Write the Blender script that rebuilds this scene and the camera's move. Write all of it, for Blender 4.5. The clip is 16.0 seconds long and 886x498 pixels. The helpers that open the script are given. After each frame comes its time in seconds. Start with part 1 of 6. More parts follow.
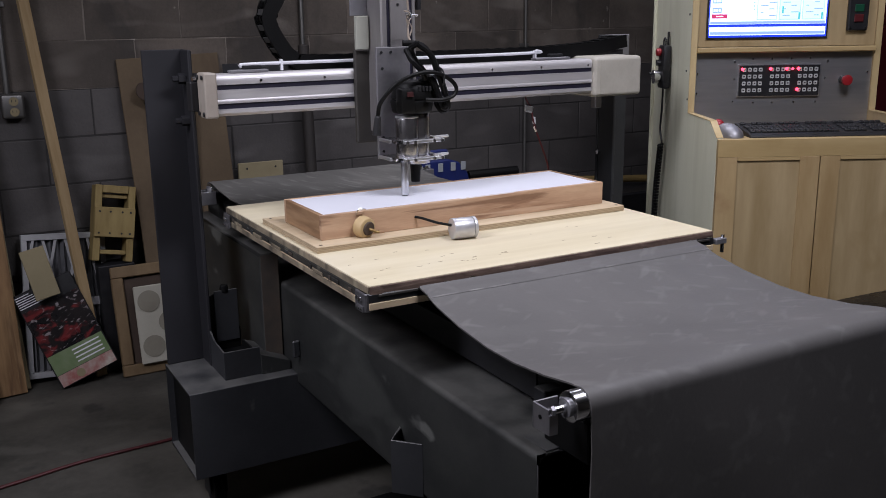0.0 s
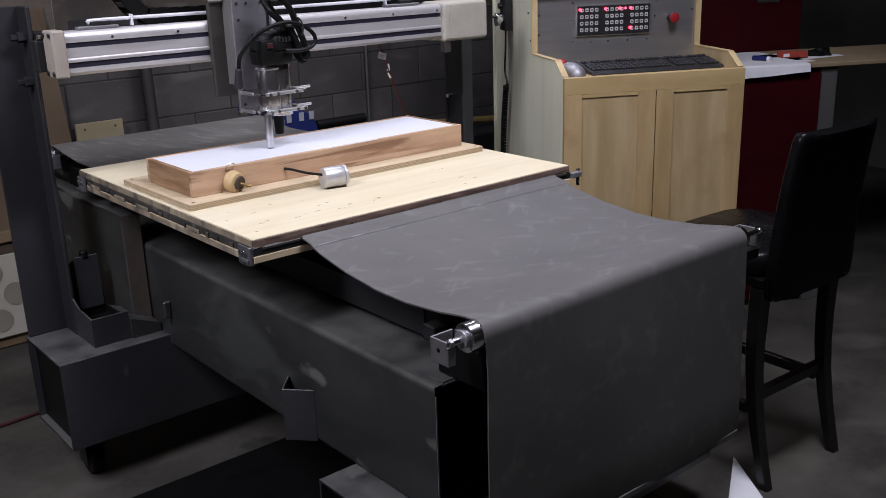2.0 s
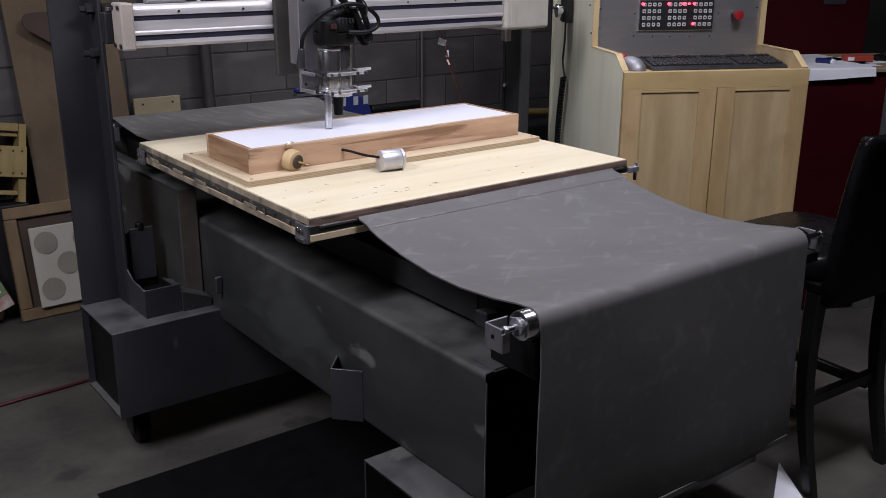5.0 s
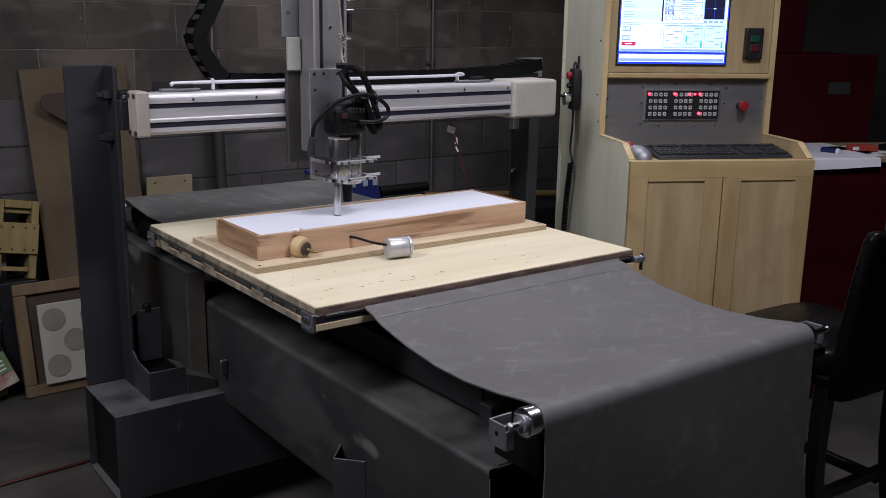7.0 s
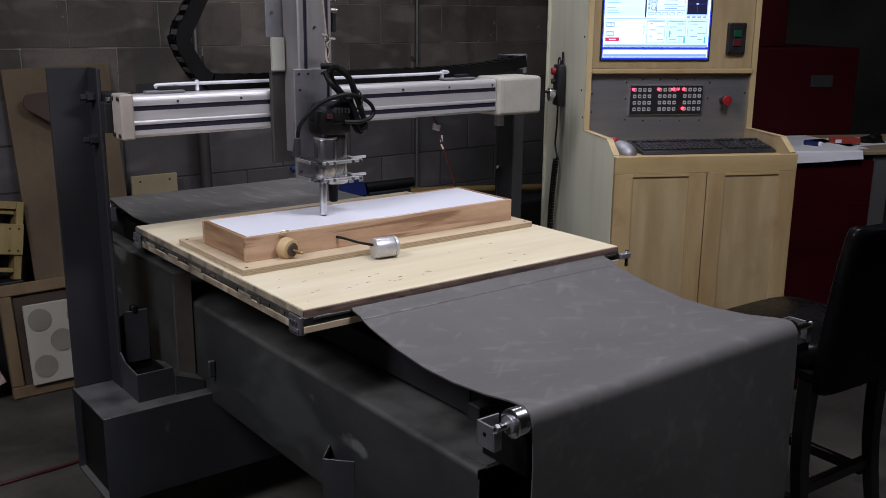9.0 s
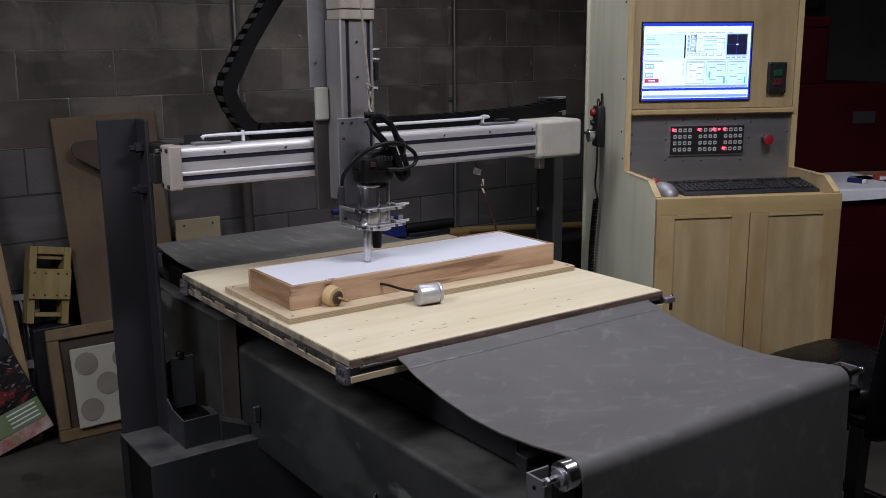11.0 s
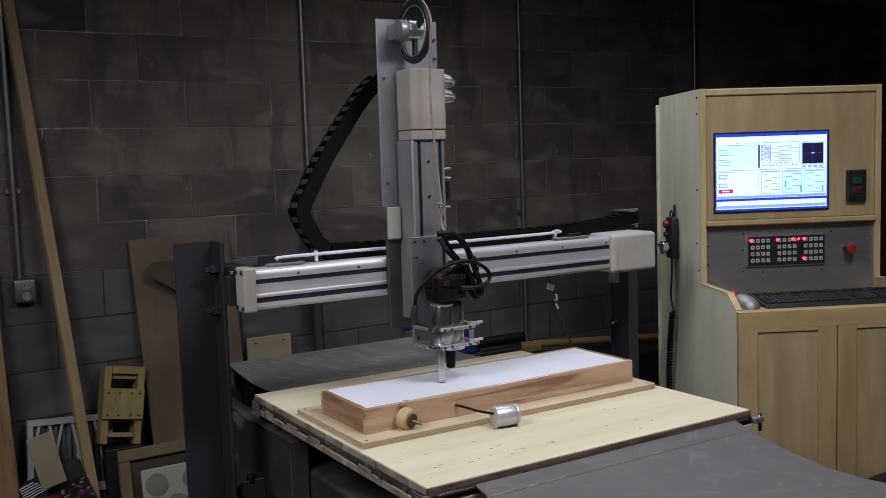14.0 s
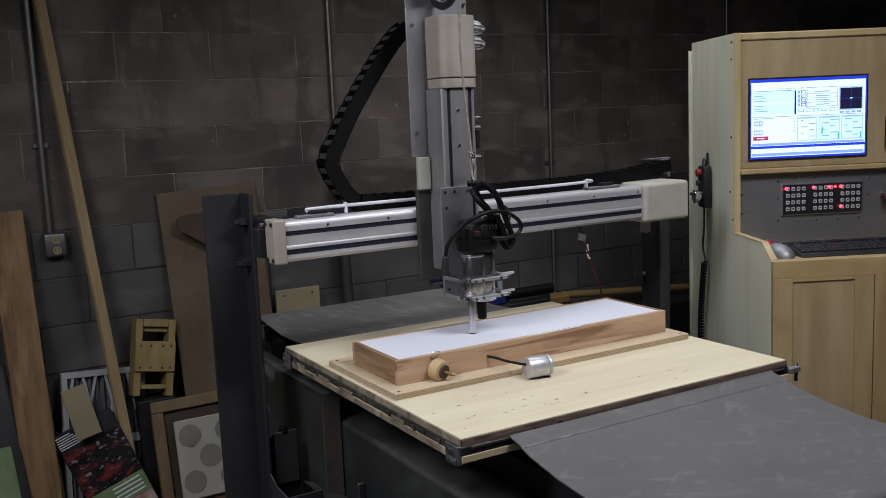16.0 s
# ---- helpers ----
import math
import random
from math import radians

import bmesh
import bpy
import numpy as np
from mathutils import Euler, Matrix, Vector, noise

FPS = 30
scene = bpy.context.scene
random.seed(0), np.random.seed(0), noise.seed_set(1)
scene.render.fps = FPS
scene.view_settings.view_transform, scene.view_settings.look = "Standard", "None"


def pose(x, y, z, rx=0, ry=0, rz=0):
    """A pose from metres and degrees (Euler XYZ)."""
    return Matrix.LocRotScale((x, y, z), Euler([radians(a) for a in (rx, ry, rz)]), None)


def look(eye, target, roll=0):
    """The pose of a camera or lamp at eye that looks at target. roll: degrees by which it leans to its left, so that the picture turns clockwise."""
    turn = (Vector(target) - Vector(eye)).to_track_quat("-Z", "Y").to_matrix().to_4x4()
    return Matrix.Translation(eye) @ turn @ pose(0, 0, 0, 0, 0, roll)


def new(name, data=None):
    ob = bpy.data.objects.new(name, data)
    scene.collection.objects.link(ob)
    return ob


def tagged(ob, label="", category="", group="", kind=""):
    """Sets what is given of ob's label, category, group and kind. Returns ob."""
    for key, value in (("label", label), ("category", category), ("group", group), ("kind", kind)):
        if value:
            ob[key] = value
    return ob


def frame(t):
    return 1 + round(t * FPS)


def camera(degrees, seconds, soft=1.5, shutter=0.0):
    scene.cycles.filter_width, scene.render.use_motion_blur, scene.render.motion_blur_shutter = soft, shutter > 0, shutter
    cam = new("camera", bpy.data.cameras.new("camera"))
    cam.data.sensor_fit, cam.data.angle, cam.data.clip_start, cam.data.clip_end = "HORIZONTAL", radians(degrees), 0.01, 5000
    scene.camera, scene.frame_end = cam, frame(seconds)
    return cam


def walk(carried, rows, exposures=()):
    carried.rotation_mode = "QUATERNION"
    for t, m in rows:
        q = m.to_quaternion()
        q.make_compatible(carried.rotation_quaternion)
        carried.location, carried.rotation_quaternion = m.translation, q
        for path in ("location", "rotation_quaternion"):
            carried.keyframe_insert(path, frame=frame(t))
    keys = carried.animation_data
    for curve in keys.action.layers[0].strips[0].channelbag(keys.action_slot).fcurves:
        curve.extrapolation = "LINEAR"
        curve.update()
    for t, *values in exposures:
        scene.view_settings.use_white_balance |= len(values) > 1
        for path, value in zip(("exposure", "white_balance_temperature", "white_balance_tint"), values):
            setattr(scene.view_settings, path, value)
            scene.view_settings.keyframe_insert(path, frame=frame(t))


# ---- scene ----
cam = camera(50.3, 16.0, 0.9)
PATH = [
    (0, (-0.848, -1.846, 1.535), (0.103, -0.155, 1.05), -0.7),
    (0.5, (-0.895, -1.85, 1.531), (0.123, -0.218, 0.984), -0.2),
    (1, (-0.93, -1.849, 1.542), (0.201, -0.315, 0.936), -2.1),
    (1.5, (-0.952, -1.846, 1.547), (0.23, -0.351, 0.939), -2.7),
    (2, (-0.974, -1.837, 1.548), (0.247, -0.371, 0.949), -1.8),
    (2.5, (-0.999, -1.837, 1.537), (0.241, -0.354, 1.022), -0.8),
    (3, (-0.998, -1.842, 1.51), (0.239, -0.362, 0.982), -0.2),
    (3.2, (-0.995, -1.833, 1.498), (0.236, -0.366, 0.922), -0.0),
    (5.3, (-1.003, -1.813, 1.537), (0.144, -0.293, 0.925), 0.4),
    (5.5, (-1.0, -1.816, 1.538), (0.164, -0.291, 0.972), 0.6),
    (6, (-1.004, -1.823, 1.546), (0.176, -0.287, 1.049), 0.6),
    (6.5, (-1.005, -1.82, 1.558), (0.148, -0.261, 1.067), 0.3),
    (7, (-0.997, -1.813, 1.578), (0.166, -0.254, 1.111), 0.9),
    (7.5, (-0.989, -1.807, 1.583), (0.22, -0.278, 1.135), 1.3),
    (8, (-0.994, -1.806, 1.59), (0.21, -0.281, 1.114), 1.0),
    (10.3, (-1.007, -1.831, 1.617), (0.153, -0.274, 1.136), 0.1),
    (10.5, (-1.011, -1.796, 1.621), (0.144, -0.232, 1.152), -0.1),
    (11, (-1.018, -1.802, 1.642), (0.114, -0.208, 1.224), -0.5),
    (11.5, (-1.018, -1.806, 1.638), (0.103, -0.189, 1.284), -0.5),
    (12, (-1.018, -1.799, 1.641), (0.093, -0.17, 1.304), -1.7),
    (12.5, (-1.009, -1.779, 1.659), (0.09, -0.13, 1.386), -2.0),
    (13, (-1.006, -1.769, 1.662), (0.065, -0.091, 1.467), -2.2),
    (13.5, (-1.004, -1.756, 1.664), (0.046, -0.064, 1.475), -2.2),
    (14, (-1.012, -1.749, 1.663), (0.029, -0.052, 1.475), -1.9),
    (14.5, (-1.013, -1.746, 1.657), (0.03, -0.054, 1.433), -1.8),
    (15, (-1.011, -1.738, 1.655), (0.023, -0.048, 1.384), -1.9),
    (15.5, (-1.015, -1.722, 1.654), (-0.007, -0.017, 1.376), -2.2),
    (16, (-1.013, -1.714, 1.655), (-0.025, 0.001, 1.369), -2.5),
]
walk(cam, [(t, look(eye, target, roll)) for t, eye, target, roll in PATH],
     exposures=[(0, 0.02, 6420, 12), (1.5, 0.24, 6380, 13), (3, 0.22, 6400, 13), (5.3, 0.2, 6420, 13), (6.2, 0.03, 6440, 12), (8, -0.1, 6460, 11), (11, -0.22, 6500, 9), (13, -0.27, 6500, 7), (16, -0.25, 6500, 6)])

# ---- light ----
world = bpy.data.worlds.new("world")
world.use_nodes = True
scene.world = world
world.node_tree.nodes["Background"].inputs[0].default_value = (0.6, 0.7, 1.0, 1)
world.node_tree.nodes["Background"].inputs[1].default_value = 0.0


def area_lamp(name, m, sx, sy, power, colour, spread=180):
    d = bpy.data.lights.new(name, "AREA")
    d.shape, d.size, d.size_y, d.energy, d.color = "RECTANGLE", sx, sy, power, colour
    d.spread = radians(spread)
    ob = new(name, d)
    ob.matrix_world = m
    return ob


# unseen lamps standing for shaded fluorescent shop lights under the ceiling
area_lamp("unseen_lamp", look((-1.75, -0.05, 2.75), (0.0, 0.58, 0.25)), 0.9, 1.2, 25, (0.905, 0.905, 1.0), 115)
area_lamp("unseen_lamp", look((0.85, -0.86, 3.12), (0.72, 0.0, 0)), 1.2, 0.25, 37.0, (0.905, 0.905, 1.0), 140)
# extra lamp added to brighten the back wall and rear table strip
area_lamp("unseen_lamp", look((1.35, 1.15, 3.1), (1.45, 1.30, 0)), 1.2, 0.25, 9.5, (0.905, 0.905, 1.0), 110)

# ---- materials ----
MATS = {}


def mat(name, c1, c2=None, rough=0.6, metal=0.0, scale=8.0, stretch=(1, 1, 1), bump=0.0, fine=60.0, spec=0.5, random_tone=0.0, detail=6.0, rough2=None, speck=None, streaks=(), world_space=False):
    """Two-scale procedural surface: broad stains mixed between two colours, fine grain in colour and relief."""
    if name in MATS:
        return MATS[name]
    m = bpy.data.materials.new(name)
    m.use_nodes = True
    n, l = m.node_tree.nodes, m.node_tree.links
    b = n["Principled BSDF"]
    b.inputs["Metallic"].default_value = metal
    b.inputs["Specular IOR Level"].default_value = spec
    c2 = c2 or tuple(x * 0.8 for x in c1)
    tc = n.new("ShaderNodeNewGeometry" if world_space else "ShaderNodeTexCoord")
    place = tc.outputs["Position" if world_space else "Object"]
    mp = n.new("ShaderNodeMapping")
    mp.inputs["Scale"].default_value = stretch
    l.new(place, mp.inputs["Vector"])
    big = n.new("ShaderNodeTexNoise")
    big.inputs["Scale"].default_value, big.inputs["Detail"].default_value = scale, detail
    l.new(mp.outputs[0], big.inputs["Vector"])
    small = n.new("ShaderNodeTexNoise")
    small.inputs["Scale"].default_value, small.inputs["Detail"].default_value = fine, 3
    l.new(mp.outputs[0], small.inputs["Vector"])
    ramp = n.new("ShaderNodeMapRange")
    ramp.inputs["From Min"].default_value, ramp.inputs["From Max"].default_value = 0.3, 0.7
    l.new(big.outputs["Fac"], ramp.inputs["Value"])
    add = n.new("ShaderNodeMath")
    add.operation = "MULTIPLY_ADD"
    l.new(small.outputs["Fac"], add.inputs[0])
    add.inputs[1].default_value = 0.5
    sub = n.new("ShaderNodeMath")
    sub.operation = "SUBTRACT"
    l.new(ramp.outputs[0], sub.inputs[0])
    sub.inputs[1].default_value = 0.25
    l.new(sub.outputs[0], add.inputs[2])
    add.use_clamp = True
    mix = n.new("ShaderNodeMix")
    mix.data_type = "RGBA"
    mix.inputs["A"].default_value, mix.inputs["B"].default_value = (*c1, 1), (*c2, 1)
    l.new(add.outputs[0], mix.inputs["Factor"])
    last = mix.outputs["Result"]
    if random_tone:
        oi = n.new("ShaderNodeObjectInfo")
        mr = n.new("ShaderNodeMapRange")
        mr.inputs["To Min"].default_value, mr.inputs["To Max"].default_value = 1 - random_tone, 1 + random_tone
        l.new(oi.outputs["Random"], mr.inputs["Value"])
        hsv = n.new("ShaderNodeHueSaturation")
        l.new(mr.outputs[0], hsv.inputs["Value"])
        l.new(last, hsv.inputs["Color"])
        last = hsv.outputs["Color"]
    if speck:
        sp = n.new("ShaderNodeTexNoise")
        sp.inputs["Scale"].default_value, sp.inputs["Detail"].default_value = speck[1], 4
        l.new(mp.outputs[0], sp.inputs["Vector"])
        sr = n.new("ShaderNodeMapRange")
        sr.inputs["From Min"].default_value, sr.inputs["From Max"].default_value = speck[2], speck[2] + 0.06
        l.new(sp.outputs["Fac"], sr.inputs["Value"])
        sm = n.new("ShaderNodeMix")
        sm.data_type = "RGBA"
        sm.inputs["B"].default_value = (*speck[0], 1)
        l.new(last, sm.inputs["A"])
        l.new(sr.outputs[0], sm.inputs["Factor"])
        last = sm.outputs["Result"]
    for colour, turn, squeeze, sc, edge, amount, *fade in streaks:
        m1 = n.new("ShaderNodeMapping")
        m1.inputs["Rotation"].default_value = (0, 0, radians(turn))
        l.new(place, m1.inputs["Vector"])
        m2 = n.new("ShaderNodeMapping")
        m2.inputs["Scale"].default_value = squeeze
        l.new(m1.outputs[0], m2.inputs["Vector"])
        sn = n.new("ShaderNodeTexNoise")
        sn.inputs["Scale"].default_value, sn.inputs["Detail"].default_value, sn.inputs["Distortion"].default_value = sc, 1.5 if fade else 4, 0.2 if fade else 0.6
        l.new(m2.outputs[0], sn.inputs["Vector"])
        sr = n.new("ShaderNodeMapRange")
        sr.inputs["From Min"].default_value, sr.inputs["From Max"].default_value, sr.inputs["To Max"].default_value = edge, edge + (fade[0] if fade else 0.1), amount
        l.new(sn.outputs["Fac"], sr.inputs["Value"])
        sm = n.new("ShaderNodeMix")
        sm.data_type = "RGBA"
        sm.inputs["B"].default_value = (*colour, 1)
        l.new(last, sm.inputs["A"])
        l.new(sr.outputs[0], sm.inputs["Factor"])
        last = sm.outputs["Result"]
    l.new(last, b.inputs["Base Color"])
    rr = n.new("ShaderNodeMapRange")
    rr.inputs["To Min"].default_value, rr.inputs["To Max"].default_value = rough, rough2 if rough2 else min(1, rough + 0.12)
    l.new(big.outputs["Fac"], rr.inputs["Value"])
    l.new(rr.outputs[0], b.inputs["Roughness"])
    if bump:
        bp = n.new("ShaderNodeBump")
        bp.inputs["Strength"].default_value, bp.inputs["Distance"].default_value = min(1, bump), 0.002
        l.new(small.outputs["Fac"], bp.inputs["Height"])
        l.new(bp.outputs[0], b.inputs["Normal"])
    MATS[name] = m
    return m


def glow(name, colour, strength):
    m = bpy.data.materials.new(name)
    m.use_nodes = True
    b = m.node_tree.nodes["Principled BSDF"]
    b.inputs["Base Color"].default_value = (*colour, 1)
    b.inputs["Emission Color"].default_value = (*colour, 1)
    b.inputs["Emission Strength"].default_value = strength
    b.inputs["Roughness"].default_value = 0.3
    return m


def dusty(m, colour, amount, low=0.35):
    """Workshop dust in patches on upward faces, also painting the light they catch."""
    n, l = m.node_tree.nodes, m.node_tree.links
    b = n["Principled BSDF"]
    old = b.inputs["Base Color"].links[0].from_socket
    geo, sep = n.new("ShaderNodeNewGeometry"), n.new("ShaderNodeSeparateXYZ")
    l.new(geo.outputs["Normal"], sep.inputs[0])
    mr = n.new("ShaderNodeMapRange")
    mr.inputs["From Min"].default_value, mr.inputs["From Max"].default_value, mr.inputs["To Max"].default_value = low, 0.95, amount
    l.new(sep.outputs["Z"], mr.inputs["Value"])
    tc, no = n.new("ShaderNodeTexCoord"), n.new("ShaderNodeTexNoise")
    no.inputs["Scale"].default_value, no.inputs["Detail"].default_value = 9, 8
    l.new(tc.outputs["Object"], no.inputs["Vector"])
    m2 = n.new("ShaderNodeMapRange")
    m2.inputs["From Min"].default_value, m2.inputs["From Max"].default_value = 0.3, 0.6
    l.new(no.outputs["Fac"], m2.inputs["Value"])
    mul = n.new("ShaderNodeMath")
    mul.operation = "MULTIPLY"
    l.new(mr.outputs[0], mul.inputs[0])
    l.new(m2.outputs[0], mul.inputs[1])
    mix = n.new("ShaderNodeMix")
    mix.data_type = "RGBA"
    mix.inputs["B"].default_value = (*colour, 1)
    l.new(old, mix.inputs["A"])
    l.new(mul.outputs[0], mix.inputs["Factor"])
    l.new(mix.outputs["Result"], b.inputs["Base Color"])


def clear(name, colour, rough=0.1, weight=0.6):
    m = mat(name, colour, rough=rough, scale=20)
    b = m.node_tree.nodes["Principled BSDF"]
    b.inputs["Transmission Weight"].default_value = weight
    b.inputs["IOR"].default_value = 1.45
    return m


BLOCK = mat("grey_brown_block", (0.158, 0.131, 0.110), (0.070, 0.059, 0.051), 0.85, scale=3.2, bump=1.0, fine=95, detail=12, random_tone=0.36, speck=((0.32, 0.29, 0.255), 15, 0.715), world_space=True,
            streaks=(((0.21, 0.186, 0.163), 0, (0.8, 1, 2.2), 4, 0.54, 0.55, 0.14), ((0.046, 0.041, 0.038), 0, (2.0, 1, 0.8), 2.6, 0.55, 0.6), ((0.115, 0.098, 0.085), 0, (1, 1, 1.6), 1.3, 0.50, 0.4, 0.15)))
DADO = mat("slate_painted_block", (0.094, 0.086, 0.083), (0.056, 0.051, 0.051), 0.62, scale=3.6, bump=0.7, fine=95, detail=10, random_tone=0.16, world_space=True,
           streaks=(((0.17, 0.16, 0.155), 0, (0.8, 1, 2.6), 3.2, 0.58, 0.55, 0.18), ((0.032, 0.030, 0.030), 0, (1, 1, 1), 2.2, 0.54, 0.5, 0.2)))
MORTAR = mat("mortar", (0.29, 0.25, 0.218), (0.10, 0.085, 0.073), 0.95, scale=6, bump=0.8, fine=160, speck=((0.42, 0.38, 0.34), 10, 0.62))
DARKJOINT = mat("painted_joint", (0.040, 0.037, 0.036), (0.024, 0.022, 0.022), 0.8, scale=8, bump=0.5, fine=120)
CONCRETE = mat("concrete_floor", (0.084, 0.077, 0.066), (0.023, 0.0215, 0.018), 0.6, scale=2.2, bump=0.5, fine=38, detail=12, speck=((0.03, 0.028, 0.025), 4.2, 0.60), streaks=(((0.16, 0.15, 0.13), 20, (1, 1.4, 1), 3.4, 0.57, 0.4, 0.18),))
PLASTER = mat("dark_wall_paint", (0.13, 0.125, 0.12), (0.09, 0.086, 0.082), 0.9, scale=3, bump=0.3)
# paint of the unseen south and west walls, pale to bounce fill light
BOUNCE_WALL = mat("pale_bounce_paint", (0.55, 0.53, 0.50), (0.45, 0.43, 0.40), 0.9, scale=3, bump=0.3)
STEEL = mat("grey_steel_paint", (0.037, 0.038, 0.042), (0.021, 0.022, 0.025), 0.34, scale=6, bump=0.15, fine=90, rough2=0.55, speck=((0.12, 0.118, 0.112), 7, 0.68))
STEEL_DUST = mat("dusty_toplit_steel_paint", (0.032, 0.033, 0.032), (0.0165, 0.0175, 0.0175), 0.34, scale=7, stretch=(1, 0.45, 1), bump=0.25, fine=70, rough2=0.6, detail=9, speck=((0.11, 0.112, 0.105), 9, 0.64), streaks=(((0.068, 0.071, 0.066), 0, (1, 0.6, 1), 4.5, 0.54, 0.4), ((0.02, 0.02, 0.021), 0, (1, 1, 0.6), 6, 0.60, 0.5)))
ALU_Z = mat("grey_silver_extrusion", (0.40, 0.38, 0.38), (0.30, 0.285, 0.285), 0.36, 0.65, scale=8, stretch=(3, 3, 0.4), fine=60, rough2=0.5)
POST2 = mat("dark_post_paint", (0.035, 0.036, 0.038), (0.022, 0.023, 0.025), 0.5, scale=6)
POST = mat("slate_post_paint", (0.019, 0.0187, 0.0225), (0.0125, 0.0123, 0.0152), 0.5, scale=5, bump=0.1)
# dust plus painted light: upward faces and rounded edges lightened by their normals
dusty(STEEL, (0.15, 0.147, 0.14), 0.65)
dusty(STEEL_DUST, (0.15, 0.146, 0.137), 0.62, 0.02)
RUST = mat("bare_brown_steel", (0.085, 0.064, 0.048), (0.05, 0.042, 0.036), 0.7, scale=18, bump=0.4)
BLACK = mat("black_plastic", (0.012, 0.012, 0.014), (0.02, 0.02, 0.022), 0.38, scale=20)
MATTBLACK = mat("black_rubber_and_shade", (0.004, 0.004, 0.0045), (0.006, 0.006, 0.006), 0.42, scale=20, spec=0.16)
ALU = mat("brushed_aluminium", (0.62, 0.62, 0.64), (0.5, 0.5, 0.53), 0.3, 0.95, scale=14, stretch=(0.2, 3, 3), fine=120, rough2=0.42)
ALU_DULL = mat("dull_aluminium_plate", (0.33, 0.325, 0.345), (0.24, 0.235, 0.255), 0.40, 0.65, scale=8, rough2=0.55, speck=((0.2, 0.2, 0.2), 25, 0.7))
ALU_WHITE = mat("anodised_extrusion", (0.66, 0.635, 0.645), (0.52, 0.50, 0.51), 0.42, 0.55, scale=5, stretch=(0.3, 2, 2), fine=60, rough2=0.55, streaks=(((0.40, 0.385, 0.39), 0, (0.35, 2, 6), 4, 0.56, 0.5),))
SLOT = mat("dark_blue_slot", (0.018, 0.016, 0.034), (0.011, 0.010, 0.022), 0.4, scale=10)
CHROME = mat("chrome", (0.8, 0.8, 0.82), (0.7, 0.7, 0.72), 0.12, 1.0, scale=30)
BEIGE = mat("beige_cast_cover", (0.37, 0.325, 0.28), (0.28, 0.242, 0.207), 0.5, scale=9, bump=0.15, fine=120, speck=((0.22, 0.18, 0.135), 20, 0.70),
            streaks=(((0.20, 0.165, 0.125), 0, (1, 1, 0.5), 12, 0.60, 0.5),))
PLY = mat("birch_plywood", (0.68, 0.605, 0.435), (0.60, 0.522, 0.36), 0.55, scale=3, stretch=(0.5, 6, 3), bump=0.12, fine=40, speck=((0.42, 0.30, 0.15), 5, 0.76), streaks=(((0.54, 0.47, 0.35), 15, (1, 1.6, 1), 2.2, 0.54, 0.5, 0.2), ((0.70, 0.64, 0.50), -20, (1, 2, 1), 2.6, 0.56, 0.5, 0.2)))
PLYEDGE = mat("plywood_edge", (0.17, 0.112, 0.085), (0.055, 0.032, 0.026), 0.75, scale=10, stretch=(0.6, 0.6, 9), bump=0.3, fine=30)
PLYRAW = mat("maple_ply_board", (0.57, 0.455, 0.31), (0.45, 0.345, 0.22), 0.6, scale=4, stretch=(0.5, 6, 6), bump=0.15, fine=40, streaks=(((0.30, 0.22, 0.13), 0, (1, 1, 1), 3.5, 0.60, 0.4, 0.2),))
DIRTYPLY = mat("dirty_ply_edge", (0.30, 0.245, 0.17), (0.13, 0.105, 0.075), 0.75, scale=7, stretch=(1, 2, 4), bump=0.3, fine=30, detail=9, streaks=(((0.05, 0.042, 0.034), 0, (1, 3, 1), 5, 0.55, 0.7, 0.12), ((0.42, 0.36, 0.25), 0, (1, 5, 2), 4, 0.60, 0.6, 0.12)))
DARKPLY = mat("dark_ply_line", (0.42, 0.315, 0.20), (0.32, 0.23, 0.14), 0.7, scale=12, stretch=(0.5, 3, 3))
DARKDIRT = mat("grimy_channel", (0.045, 0.041, 0.034), (0.018, 0.017, 0.016), 0.6, scale=9, bump=0.2, streaks=(((0.13, 0.12, 0.09), 0, (1, 4, 2), 6, 0.60, 0.6, 0.12),))
OAK = mat("red_oak", (0.56, 0.375, 0.245), (0.36, 0.215, 0.13), 0.5, scale=3.2, stretch=(1.1, 7, 8), bump=0.2, fine=34, detail=10, streaks=(((0.16, 0.075, 0.04), 0, (0.8, 4, 9), 3.4, 0.55, 0.75), ((0.58, 0.42, 0.29), 0, (0.6, 4, 12), 5, 0.58, 0.65)))
OAKEND = mat("stained_oak_end", (0.38, 0.235, 0.13), (0.17, 0.09, 0.045), 0.55, scale=7, stretch=(4, 0.6, 5), bump=0.2, fine=30)
ACRYLIC = mat("white_acrylic", (0.78, 0.79, 0.86), (0.74, 0.75, 0.83), 0.32, scale=3)
MAT_RUBBER = mat("grey_rubber_sheet", (0.108, 0.102, 0.100), (0.086, 0.082, 0.081), 0.52, scale=3.5, bump=0.1, fine=110, detail=10, rough2=0.7, speck=((0.128, 0.123, 0.12), 38, 0.74),
                 streaks=(((0.185, 0.18, 0.175), 25, (2, 5, 3), 6, 0.59, 0.30, 0.14), ((0.18, 0.175, 0.17), -35, (2, 6, 3), 6, 0.61, 0.30, 0.12), ((0.130, 0.126, 0.122), 8, (1.2, 2.0, 1.4), 4, 0.56, 0.3, 0.2)))
FOLD = mat("fold_highlight", (0.115, 0.11, 0.107), (0.085, 0.081, 0.08), 0.6, scale=12, stretch=(1, 0.2, 0.2), bump=0.1, streaks=(((0.30, 0.29, 0.28), 0, (1, 0.2, 0.2), 14, 0.54, 0.45, 0.15),))
